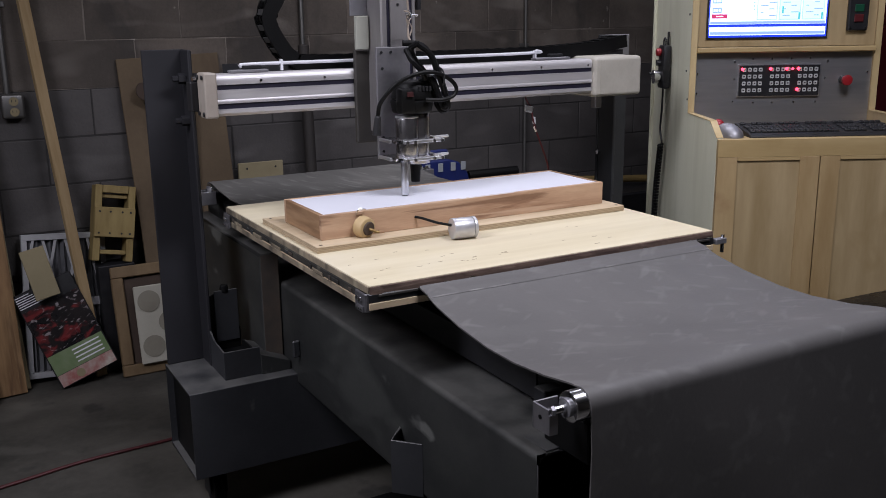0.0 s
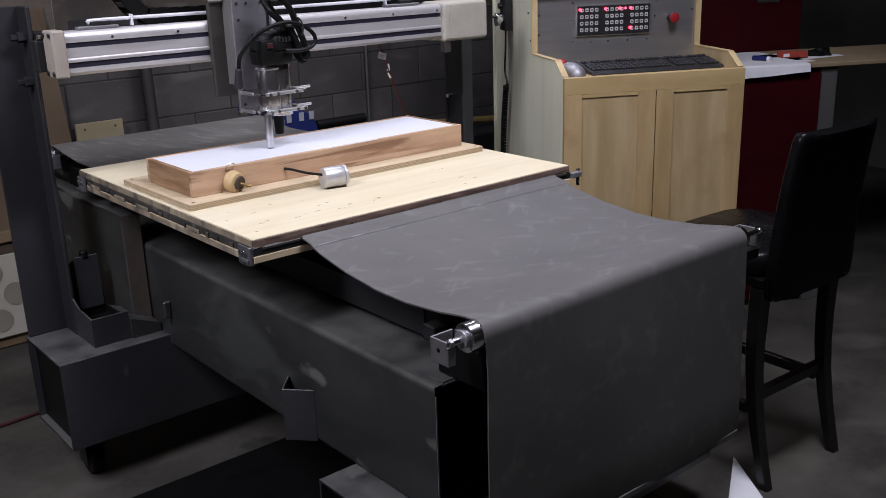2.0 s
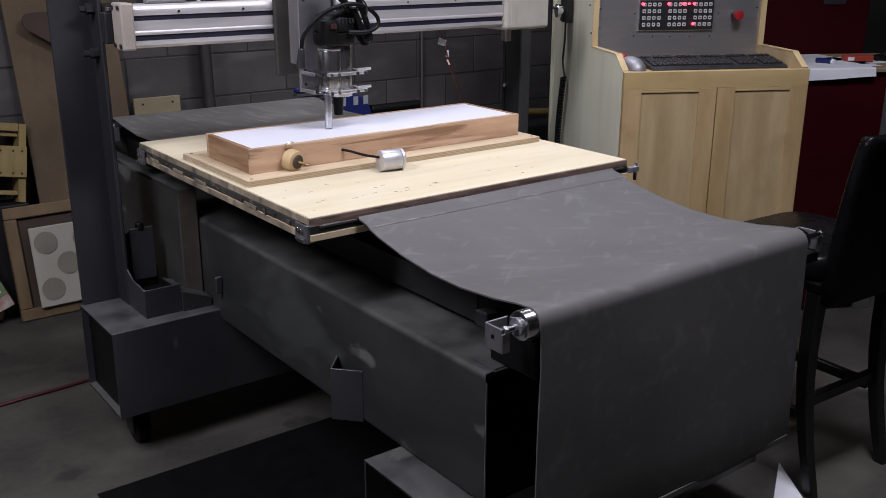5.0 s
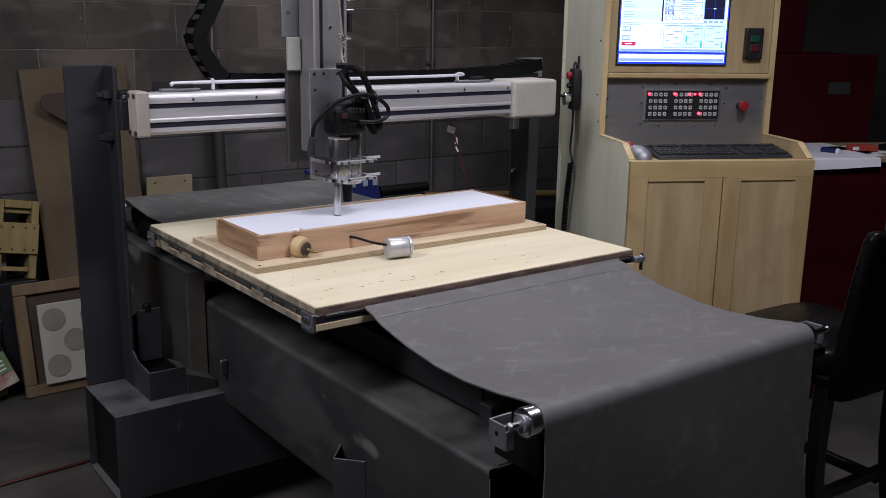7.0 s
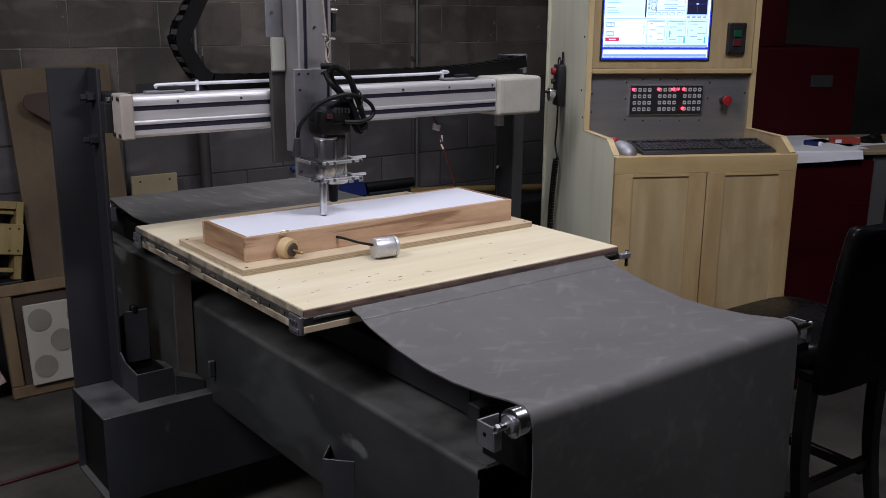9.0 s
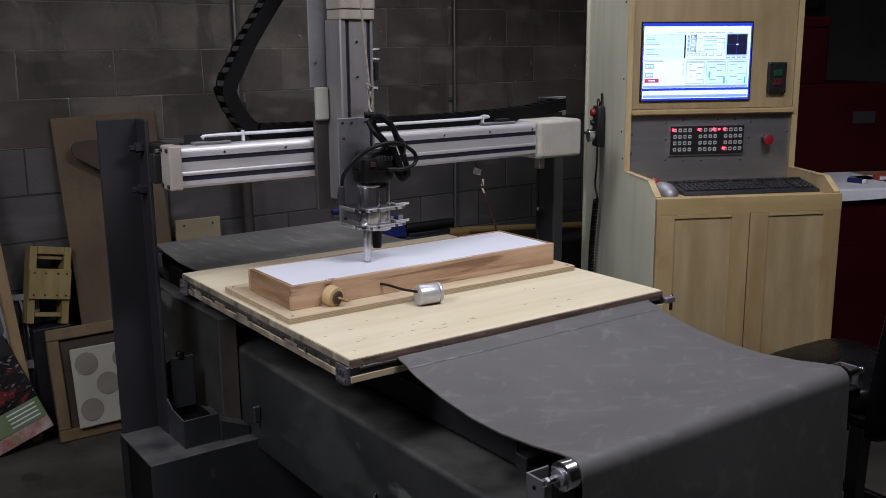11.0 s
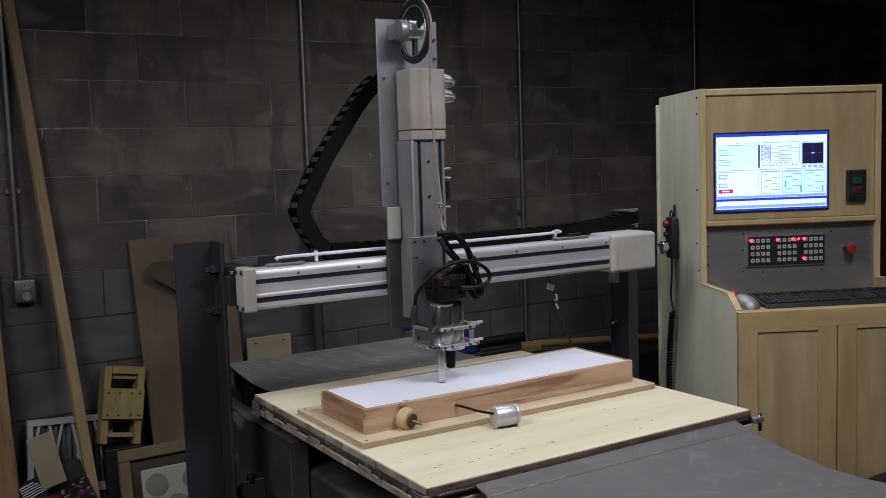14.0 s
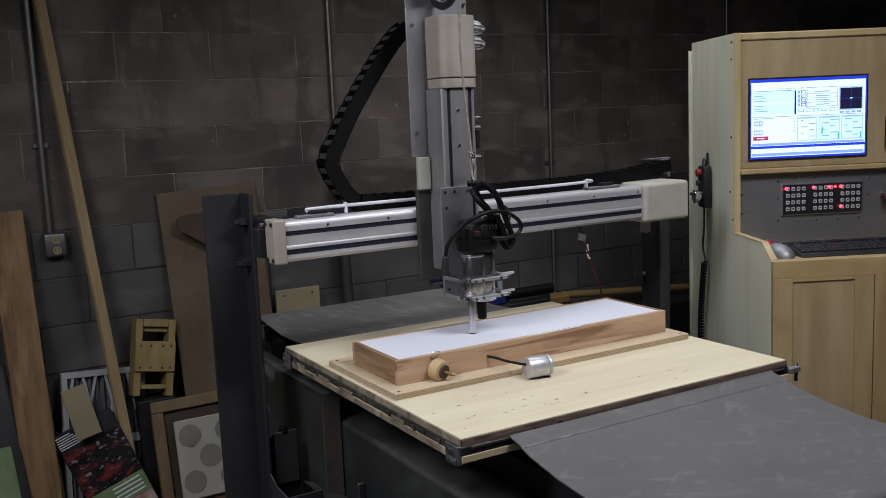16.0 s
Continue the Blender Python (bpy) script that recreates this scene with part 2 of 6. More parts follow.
MAT_REAR = mat("scratched_rubber_sheet", (0.150, 0.144, 0.135), (0.100, 0.097, 0.092), 0.5, scale=3.5, bump=0.2, fine=110, detail=10, rough2=0.66,
               streaks=(((0.36, 0.35, 0.33), 62, (2.2, 9, 3), 4, 0.60, 0.38, 0.16), ((0.32, 0.31, 0.29), 40, (2.6, 11, 3), 5, 0.62, 0.35, 0.16), ((0.24, 0.235, 0.22), 55, (1.5, 4, 2), 3, 0.55, 0.4, 0.2)))
MAPLE = mat("maple_cabinet", (0.455, 0.345, 0.195), (0.325, 0.235, 0.118), 0.42, scale=2.2, stretch=(5, 5, 0.8), bump=0.08, fine=22, detail=9, streaks=(((0.30, 0.205, 0.09), 0, (1, 1, 1), 4.0, 0.58, 0.55), ((0.27, 0.185, 0.085), 0, (4, 4, 0.7), 3.0, 0.52, 0.45, 0.2), ((0.55, 0.43, 0.25), 0, (3, 3, 0.5), 4.5, 0.58, 0.4, 0.15)))
MAPLE_H = mat("maple_rail", (0.48, 0.355, 0.18), (0.37, 0.26, 0.115), 0.42, scale=3, stretch=(0.8, 5, 5), bump=0.08, fine=22, detail=9, streaks=(((0.30, 0.20, 0.085), 0, (1, 1, 1), 4.0, 0.58, 0.5),))
MAPLE_STILE = mat("reddish_maple_stile", (0.46, 0.335, 0.175), (0.33, 0.222, 0.103), 0.42, scale=2.4, stretch=(5, 5, 0.8), bump=0.08, fine=22, detail=9, streaks=(((0.29, 0.17, 0.085), 0, (1, 1, 1), 4.0, 0.57, 0.6),))
MAPLE_TRIM = mat("maple_edge_trim", (0.55, 0.43, 0.235), (0.43, 0.315, 0.155), 0.4, scale=5, stretch=(4, 4, 1))
SIDEPAINT = mat("pale_green_white_paint", (0.80, 0.79, 0.63), (0.70, 0.69, 0.53), 0.5, scale=3, stretch=(3, 3, 0.6), bump=0.05, streaks=(((0.58, 0.56, 0.42), 0, (3, 3, 0.3), 5, 0.56, 0.4, 0.15),))
PANELMETAL = mat("brushed_steel_panel", (0.52, 0.52, 0.53), (0.38, 0.38, 0.40), 0.28, 0.85, scale=6, stretch=(0.3, 1, 5), fine=90, rough2=0.5)
REDPAINT = mat("dark_red_tool_paint", (0.043, 0.0015, 0.0042), (0.031, 0.0011, 0.0033), 0.5, scale=4, spec=0.15)
REDPLASTIC = mat("red_plastic", (0.34, 0.016, 0.024), (0.26, 0.012, 0.016), 0.35)
GREENPLASTIC = mat("green_plastic", (0.008, 0.08, 0.04), (0.006, 0.06, 0.03), 0.35)
BLUEPLASTIC = mat("blue_plastic", (0.012, 0.022, 0.13), (0.009, 0.016, 0.09), 0.4)
LEATHER = mat("black_leather", (0.0035, 0.0035, 0.004), (0.005, 0.005, 0.0055), 0.22, scale=30, bump=0.2, fine=90, rough2=0.34, spec=0.10)
LEGWOOD = mat("black_lacquered_wood", (0.007, 0.0065, 0.007), (0.010, 0.009, 0.009), 0.3, scale=12)
PINE = mat("pine_lumber", (0.40, 0.288, 0.155), (0.31, 0.210, 0.102), 0.65, scale=5, stretch=(8, 8, 0.7), bump=0.2, fine=20, speck=((0.16, 0.08, 0.03), 4, 0.72))
PINE_OLD = mat("knotty_brown_lumber", (0.31, 0.185, 0.085), (0.15, 0.08, 0.035), 0.65, scale=4, stretch=(7, 7, 0.9), bump=0.3, fine=18, detail=10, speck=((0.045, 0.02, 0.01), 2.2, 0.68), streaks=(((0.36, 0.225, 0.11), 0, (4, 4, 0.6), 5, 0.56, 0.6), ((0.09, 0.045, 0.02), 0, (9, 9, 0.5), 4, 0.58, 0.6)))
PALLETWOOD = mat("yellowed_pine", (0.31, 0.23, 0.09), (0.22, 0.155, 0.055), 0.6, scale=7, stretch=(4, 4, 1), bump=0.2, fine=24)
HARDBOARD = mat("tan_hardboard", (0.150, 0.106, 0.062), (0.098, 0.068, 0.041), 0.75, scale=3, bump=0.2, fine=70, streaks=(((0.07, 0.045, 0.028), 0, (2, 1, 0.7), 3, 0.60, 0.5),))
DARKBOARD = mat("dark_brown_board", (0.068, 0.044, 0.032), (0.05, 0.033, 0.024), 0.7, scale=6)
CARD = mat("pale_cardboard", (0.30, 0.255, 0.155), (0.25, 0.205, 0.12), 0.8, scale=5)
FILTERWHITE = mat("white_filter_card", (0.40, 0.40, 0.41), (0.33, 0.33, 0.34), 0.8, scale=6)
FILTERGREY = mat("grey_filter_pleats", (0.16, 0.16, 0.17), (0.12, 0.12, 0.13), 0.9, scale=14)
PICFRAME = mat("walnut_frame", (0.20, 0.135, 0.07), (0.14, 0.09, 0.045), 0.55, scale=6, stretch=(3, 3, 1), bump=0.15)
OFFWHITE = mat("offwhite_board", (0.48, 0.455, 0.385), (0.40, 0.38, 0.32), 0.7, scale=5)
DISCGREY = mat("grey_disc", (0.27, 0.25, 0.20), (0.22, 0.20, 0.16), 0.8, scale=9)
CONDUIT = mat("galvanised_conduit", (0.27, 0.265, 0.255), (0.19, 0.185, 0.18), 0.38, 0.85, scale=9, stretch=(1, 1, 0.3))
PAPER = mat("white_paper", (0.76, 0.76, 0.80), (0.68, 0.68, 0.73), 0.8, scale=6)
BENCHTOP = mat("worn_bench_top", (0.30, 0.23, 0.14), (0.22, 0.16, 0.10), 0.6, scale=6)
DARKALU = mat("dark_grey_machined_plate", (0.072, 0.066, 0.060), (0.048, 0.044, 0.040), 0.5, 0.4, scale=9)
GREYPAINT = mat("grey_side_paint", (0.1, 0.1, 0.1), (0.08, 0.08, 0.08), 0.5, scale=6)
ROPE = mat("twisted_rope", (0.33, 0.275, 0.225), (0.22, 0.18, 0.145), 0.85, scale=60)
ALU_BRIGHT = mat("bright_scratched_plate", (0.42, 0.41, 0.43), (0.30, 0.29, 0.31), 0.30, 0.85, scale=10, fine=80, rough2=0.55)
# lighter copy of the black plastic, with lamp light painted into the rungs
RUNG = mat("lit_rung_plastic", (0.045, 0.045, 0.045), (0.03, 0.03, 0.03), 0.4, scale=20)
PIPEBROWN = mat("dark_brown_pipe", (0.035, 0.029, 0.026), (0.022, 0.019, 0.018), 0.6, scale=9)
BRACKET = mat("dull_grey_bracket", (0.16, 0.155, 0.165), (0.085, 0.083, 0.09), 0.42, 0.5, scale=18, rough2=0.6)
RIM_GLINT = mat("rim_highlight", (0.30, 0.30, 0.31), (0.16, 0.16, 0.165), 0.4, 0.5, scale=14)
BODYGREY = mat("polished_cast_body", (0.46, 0.45, 0.46), (0.34, 0.33, 0.34), 0.16, 0.95, scale=12, rough2=0.3)
PALEBLOCK = mat("milky_plastic_block", (0.40, 0.40, 0.35), (0.33, 0.33, 0.285), 0.4, scale=8)
# lighter copy of the beige cover; the stronger light there is in its colour
BEIGE_LIT = mat("lit_beige_cover", (0.47, 0.445, 0.39), (0.37, 0.345, 0.295), 0.5, scale=9, bump=0.15, fine=120, streaks=(((0.26, 0.235, 0.19), 0, (1, 1, 1), 7, 0.60, 0.45, 0.16),))
ROCKER = mat("dark_red_rocker", (0.045, 0.006, 0.007), (0.03, 0.004, 0.005), 0.45)
DIMRED = mat("dim_red_plastic", (0.10, 0.008, 0.011), (0.07, 0.006, 0.008), 0.45)
CANALU = mat("satin_can", (0.62, 0.62, 0.64), (0.52, 0.52, 0.545), 0.30, 0.55, scale=16, rough2=0.42)
KEYGREY = mat("pale_grey_key", (0.5, 0.5, 0.5), (0.42, 0.42, 0.43), 0.5, scale=20)
ORANGECORD = mat("dark_red_cord", (0.07, 0.007, 0.010), (0.05, 0.006, 0.007), 0.5, scale=20)
DIMORANGE = mat("faded_yellow_case", (0.24, 0.15, 0.04), (0.15, 0.09, 0.025), 0.8, scale=14, bump=0.4)
CORK = mat("turned_wood", (0.52, 0.38, 0.20), (0.40, 0.28, 0.14), 0.55, scale=16)
GREENPRINT = mat("green_print", (0.12, 0.19, 0.07), (0.2, 0.25, 0.14), 0.5, scale=14)
SCREEN = glow("lit_screen", (0.60, 0.75, 1.0), 1.25)
SATIN = mat("satin_aluminium", (0.78, 0.78, 0.80), (0.66, 0.66, 0.69), 0.26, 0.9, scale=18, rough2=0.36)
SCREEN_BLUE = glow("screen_blue", (0.02, 0.05, 0.62), 0.85)
SCREEN_GREY = glow("screen_grey", (0.24, 0.36, 0.78), 0.95)
SCREEN_PALE = glow("screen_pale", (0.36, 0.52, 1.0), 1.0)
SCREEN_LIST = glow("screen_list", (0.52, 0.76, 1.0), 1.12)
SCREEN_DARK = glow("screen_dark", (0.02, 0.02, 0.06), 0.4)
SCREEN_RED = glow("screen_red", (0.6, 0.05, 0.16), 0.6)
SCREEN_TEAL = glow("screen_teal", (0.1, 0.5, 0.5), 0.8)
LED = glow("red_led", (1.0, 0.03, 0.06), 8.0)


# ---- mesh helpers ----
def thing(name, label, category, m=None, group="", kind=""):
    ob = new(name)
    ob.matrix_world = m or Matrix()
    ob.empty_display_size = 0.05
    return tagged(ob, label, category, group, kind)


def part(name, bm, material, parent=None, label=""):
    me = bpy.data.meshes.new(name)
    bmesh.ops.recalc_face_normals(bm, faces=bm.faces)
    bm.to_mesh(me)
    bm.free()
    me.materials.append(material)
    ob = new(name, me)
    if parent:
        ob.parent = parent
    return tagged(ob, label) if label else ob


def smooth(ob, angle=40):
    me = ob.data
    for p in me.polygons:
        p.use_smooth = True
    me.set_sharp_from_angle(angle=radians(angle))
    return ob


def weighted(ob):
    """Smooth rounded edges beside flat faces."""
    for p in ob.data.polygons:
        p.use_smooth = True
    m = ob.modifiers.new("weighted", "WEIGHTED_NORMAL")
    m.keep_sharp = False
    return ob


def box(x0, x1, y0, y1, z0, z1, bevel=0.002, seg=1, bm=None, m=None):
    """A bevelled box between two corners, in a new mesh or added to bm."""
    t = bmesh.new()
    bmesh.ops.create_cube(t, size=1)
    for v in t.verts:
        v.co = Vector(((x0 + x1) / 2 + v.co.x * (x1 - x0), (y0 + y1) / 2 + v.co.y * (y1 - y0), (z0 + z1) / 2 + v.co.z * (z1 - z0)))
    if bevel:
        bmesh.ops.bevel(t, geom=t.edges[:], offset=bevel, segments=seg, profile=0.5, affect="EDGES")
    return merge(bm, t, m)


def merge(bm, t, m=None):
    if m is not None:
        t.transform(m)
    if bm is None:
        return t
    me = bpy.data.meshes.new("tmp")
    t.to_mesh(me)
    t.free()
    bm.from_mesh(me)
    bpy.data.meshes.remove(me)
    return bm


def cyl(p0, p1, r0, r1=None, seg=24, bevel=0.0, bm=None):
    """A cylinder or cone between two points."""
    p0, p1 = Vector(p0), Vector(p1)
    d = p1 - p0
    t = bmesh.new()
    bmesh.ops.create_cone(t, cap_ends=True, segments=seg, radius1=r0, radius2=r0 if r1 is None else r1, depth=d.length)
    if bevel:
        bmesh.ops.bevel(t, geom=[e for e in t.edges if len(e.link_faces) == 2 and e.calc_face_angle(0) > 1], offset=bevel, segments=2, profile=0.5, affect="EDGES")
    m = Matrix.Translation((p0 + p1) / 2) @ d.to_track_quat("Z", "Y").to_matrix().to_4x4()
    return merge(bm, t, m)


def prism(points, axis, a, b, bevel=0.0, bm=None, m=None):
    """A polygon extruded along an axis from a to b. points: the two other coordinates, in x, y, z order."""
    t = bmesh.new()

    def at(p, k):
        q = list(p)
        q.insert("xyz".index(axis), k)
        return q
    lo = [t.verts.new(at(p, a)) for p in points]
    hi = [t.verts.new(at(p, b)) for p in points]
    t.faces.new(lo)
    t.faces.new(hi[::-1])
    for i in range(len(points)):
        j = (i + 1) % len(points)
        t.faces.new((lo[i], hi[i], hi[j], lo[j]))
    bmesh.ops.recalc_face_normals(t, faces=t.faces)
    if bevel:
        bmesh.ops.bevel(t, geom=t.edges[:], offset=bevel, segments=1, profile=0.5, affect="EDGES")
    return merge(bm, t, m)


def spline(points, n=8):
    """A smooth line through points."""
    ps = [Vector(p) for p in points]
    ps = [2 * ps[0] - ps[1]] + ps + [2 * ps[-1] - ps[-2]]
    out = []
    for i in range(1, len(ps) - 2):
        a, b, c, d = ps[i - 1:i + 3]
        for k in range(n):
            t = k / n
            out.append(0.5 * (2 * b + (c - a) * t + (2 * a - 5 * b + 4 * c - d) * t * t + (3 * b - a - 3 * c + d) * t ** 3))
    return out + [ps[-2]]


def tube(points, r, seg=8, bm=None):
    """A round tube swept along points."""
    t = bmesh.new()
    rings = []
    ref = Vector((0.13, 0.21, 0.97)).normalized()
    for i, p in enumerate(points):
        p = Vector(p)
        d = (Vector(points[min(i + 1, len(points) - 1)]) - Vector(points[max(i - 1, 0)])).normalized()
        a = d.cross(ref)
        if a.length < 0.05:
            a = d.cross(Vector((1, 0, 0)))
        a.normalize()
        b = d.cross(a)
        rings.append([t.verts.new(p + r * (math.cos(2 * math.pi * k / seg) * a + math.sin(2 * math.pi * k / seg) * b)) for k in range(seg)])
    for q, w in zip(rings, rings[1:]):
        for k in range(seg):
            t.faces.new((q[k], q[(k + 1) % seg], w[(k + 1) % seg], w[k]))
    t.faces.new(rings[0])
    t.faces.new(rings[-1][::-1])
    return merge(bm, t)


def sheet(lines, thick):
    """A thick sheet through rows of points."""
    t = bmesh.new()
    g = [[t.verts.new(p) for p in row] for row in lines]
    for a, b in zip(g, g[1:]):
        for k in range(len(a) - 1):
            t.faces.new((a[k], a[k + 1], b[k + 1], b[k]))
    bmesh.ops.recalc_face_normals(t, faces=t.faces)
    bmesh.ops.solidify(t, geom=t.faces[:], thickness=thick)
    return t


def rect_tube(x0, x1, y0, y1, z0, z1, wall, axis, corner=0.006):
    """A hollow rectangular steel tube with open ends."""
    lo, hi = dict(x=(x0, x1), y=(y0, y1), z=(z0, z1)), None
    a, b = lo.pop(axis)
    (p0, p1), (q0, q1) = lo.values()
    t = bmesh.new()

    def ring(k, i):
        out = []
        for p, q in ((p0 + i, q0 + i), (p1 - i, q0 + i), (p1 - i, q1 - i), (p0 + i, q1 - i)):
            c = [p, q]
            c.insert("xyz".index(axis), k)
            out.append(t.verts.new(c))
        return out
    A, B, C, D = ring(a, 0), ring(b, 0), ring(b, wall), ring(a, wall)
    for r, s in ((A, B), (B, C), (C, D), (D, A)):
        for k in range(4):
            t.faces.new((r[k], r[(k + 1) % 4], s[(k + 1) % 4], s[k]))
    bmesh.ops.recalc_face_normals(t, faces=t.faces)
    long = [e for e in t.edges if abs((e.verts[0].co - e.verts[1].co)["xyz".index(axis)]) > 0.9 * (b - a)]
    bmesh.ops.bevel(t, geom=long, offset=corner, segments=4, profile=0.5, affect="EDGES")
    return t


# ---- the room ----
ROOM = (-3.6, 5.6, -4.6, 2.5, 3.3)
X0, X1, Y0, Y1, ZC = ROOM
floor = tagged(part("floor", box(X0 - 0.2, X1 + 0.2, Y0 - 0.2, Y1 + 0.2, -0.2, 0, 0), CONCRETE), "grey stained concrete workshop floor with dark patches", "floor", kind="structure")
ceiling = tagged(part("ceiling", box(X0 - 0.2, X1 + 0.2, Y0 - 0.2, Y1 + 0.2, ZC, ZC + 0.15, 0), PLASTER), "dark workshop ceiling", "ceiling", kind="structure")
wall_north = tagged(part("wall_north", box(X0 - 0.2, X1 + 0.2, Y1 + 0.0022, Y1 + 0.2, 0, ZC, 0), MORTAR), "grey painted concrete block wall with recessed joints", "wall", kind="structure")
tagged(part("wall_south", box(X0, X1, Y0 - 0.2, Y0, 0, ZC, 0), BOUNCE_WALL), "unseen pale wall added to bounce light", "wall", kind="structure")
tagged(part("wall_west", box(X0 - 0.2, X0, Y0, Y1 + 0.006, 0, ZC, 0), BOUNCE_WALL), "unseen pale wall added to bounce light", "wall", kind="structure")
tagged(part("wall_east", box(X1, X1 + 0.2, Y0, Y1 + 0.006, 0, ZC, 0), PLASTER), "plain dark workshop wall", "wall", kind="structure")

# ---- the gantry machine: steel frame ----
machine = thing("gantry_machine", "grey steel gantry router machine with aluminium rails, standing on casters", "cnc machine", pose(0.55, 0.6, 0))
ORIGIN = machine.matrix_world.translation.copy()


def mpart(name, bm, material, label="", parent=None):
    """A part of the machine, given in room coordinates."""
    bm.transform(Matrix.Translation(-ORIGIN))
    return part(name, bm, material, parent or machine, label)


smooth(mpart("bed_beam", rect_tube(0.122, 0.37, -0.48, 1.75, 0.395, 0.706, 0.008, "y", 0.015), STEEL_DUST, "dusty grey rectangular steel tube, open at its end"), 35)
smooth(mpart("bed_beam", rect_tube(0.76, 1.0, -0.48, 1.75, 0.395, 0.706, 0.008, "y", 0.015), STEEL_DUST, "dusty grey rectangular steel tube, open at its end"), 35)
# pale strips painted as the highlight along the tube's front rim
rim = bmesh.new()
box(0.1225, 0.126, -0.4825, -0.4805, 0.416, 0.685, 0, bm=rim)
box(0.143, 0.349, -0.4825, -0.4805, 0.7020, 0.7055, 0, bm=rim)
mpart("worn_rim", rim, RIM_GLINT, "pale strips painted as the highlight on the tube's rim")
mpart("end_plate", box(0.146, 0.30, -0.478, -0.40, 0.7063, 0.709, 0.001), STEEL)
mpart("end_plate", box(0.80, 0.99, -0.478, -0.36, 0.7063, 0.711, 0.001), STEEL)
foot = weighted(mpart("foot", rect_tube(-0.22, 1.58, 0.827, 1.132, 0.152, 0.433, 0.008, "x", 0.003), STEEL, "wide grey steel tube foot with an open end"))
weighted(mpart("foot", rect_tube(0.03, 1.16, -0.455, -0.155, 0.125, 0.39, 0.008, "x", 0.003), STEEL, "grey steel tube foot under the bed"))


def caster(x, y, top):
    c = mpart("caster", box(x - 0.045, x + 0.045, y - 0.045, y + 0.045, top - 0.008, top - 0.002, 0.001), BLACK)
    for s in (-0.028, 0.028):
        mpart("fork_arm", box(x + s - 0.002, x + s + 0.002, y - 0.03, y + 0.03, 0.04, top - 0.0085, 0.001), BLACK, parent=c)
    w = cyl((x - 0.02, y, 0.055), (x + 0.02, y, 0.055), 0.055, seg=28, bevel=0.006)
    mpart("wheel", w, MATTBLACK, parent=c)


for cx, cy, ct in ((-0.13, 0.95, 0.154), (1.46, 0.95, 0.154), (0.2, -0.30, 0.127), (0.98, -0.30, 0.127)):
    caster(cx, cy, ct)
# riser tubes on the foot, carrying the rear part of the bed
def riser_box(x0, x1, y0, y1, z0, z1, r):
    """A closed steel tube with rounded long edges."""
    t = box(x0, x1, y0, y1, z0, z1, 0)
    bmesh.ops.bevel(t, geom=[e for e in t.edges if abs(e.verts[0].co.y - e.verts[1].co.y) > 0.1], offset=r, segments=4, profile=0.5, affect="EDGES")
    return t


weighted(mpart("riser_tube", riser_box(0.055, 0.1185, 0.942, 1.70, 0.434, 0.806, 0.009), STEEL_DUST, "grey steel side tube, top edge lightened for dust and light"))
mpart("riser_end", box(0.0595, 0.1165, 0.9395, 0.9415, 0.438, 0.802, 0.0005), RUST, "bare brown steel end face")
mpart("lug", box(0.098, 0.1215, 0.79, 0.80, 0.50, 0.555, 0.004), STEEL)


pk = mpart("steel_pocket", box(-0.094, 0.022, 0.885, 0.891, 0.4335, 0.524, 0.001), STEEL, "open-topped welded steel pocket with a tall back tab")
mpart("pocket_wall", prism([(0.8913, 0.4335), (1.055, 0.4335), (1.055, 0.560), (1.045, 0.562), (0.985, 0.531), (0.8913, 0.524)], "x", -0.094, -0.088, 0.001), STEEL, parent=pk)
# this wall is black to paint the shade inside the pocket
mpart("pocket_wall", box(0.016, 0.022, 0.8913, 1.055, 0.4335, 0.500, 0.001), MATTBLACK, parent=pk)
mpart("rubber_pad", prism([(-0.0875, 0.4345), (0.0155, 0.4345), (0.0155, 0.545), (-0.062, 0.55), (-0.062, 0.668), (-0.080, 0.660), (-0.0875, 0.635)], "y", 1.0555, 1.0605, 0.001), MATTBLACK, "black pad at the back of the pocket", pk)
mpart("back_tab", box(-0.066, 0.010, 1.0490, 1.0550, 0.505, 0.676, 0.001), STEEL, "tall steel tab at the back of the pocket", pk)
mpart("rubber_stub", cyl((-0.030, 1.060, 0.668), (-0.030, 1.060, 0.692), 0.016, 0.012, 16, 0.004), MATTBLACK, parent=pk)
mpart("gusset", prism([(0.0225, 0.4335), (0.1175, 0.4335), (0.1175, 0.462), (0.0225, 0.500)], "y", 0.876, 1.045, 0.001), STEEL_DUST, "dusty sloped steel gusset")
# black block added as the unlit depth of the pocket
mpart("pocket_fill", box(-0.0875, 0.0155, 0.8915, 1.0485, 0.434, 0.478, 0), MATTBLACK, parent=pk)
# added black plate paints the shade inside the open tube
mpart("end_plug", box(-0.200, -0.192, 0.8355, 1.1235, 0.1605, 0.4245, 0), MATTBLACK, "black plate added as the dark inside of the foot tube", foot)
# three-sided pocket of bent plate welded to the bed side
vb = bmesh.new()
prism([(0.0660, 0.050), (0.1215, -0.012), (0.1215, -0.0045), (0.0715, 0.0515), (0.1215, 0.103), (0.1215, 0.111)], "z", 0.396, 0.535, 0.0008, vb)
mpart("steel_pocket", vb, STEEL, "three-sided steel pocket welded to the bed side")
# uprights: steel angles with the web across the bed and a flange towards the front
def upright(x0, x1, y, z1, flange_x):
    bm = bmesh.new()
    box(x0, x1, y - 0.012, y, 0.434, z1, 0.002, bm=bm)
    box(flange_x, flange_x + 0.012, y - 0.10, y - 0.0125, 0.434, z1, 0.003, bm=bm)
    return bm


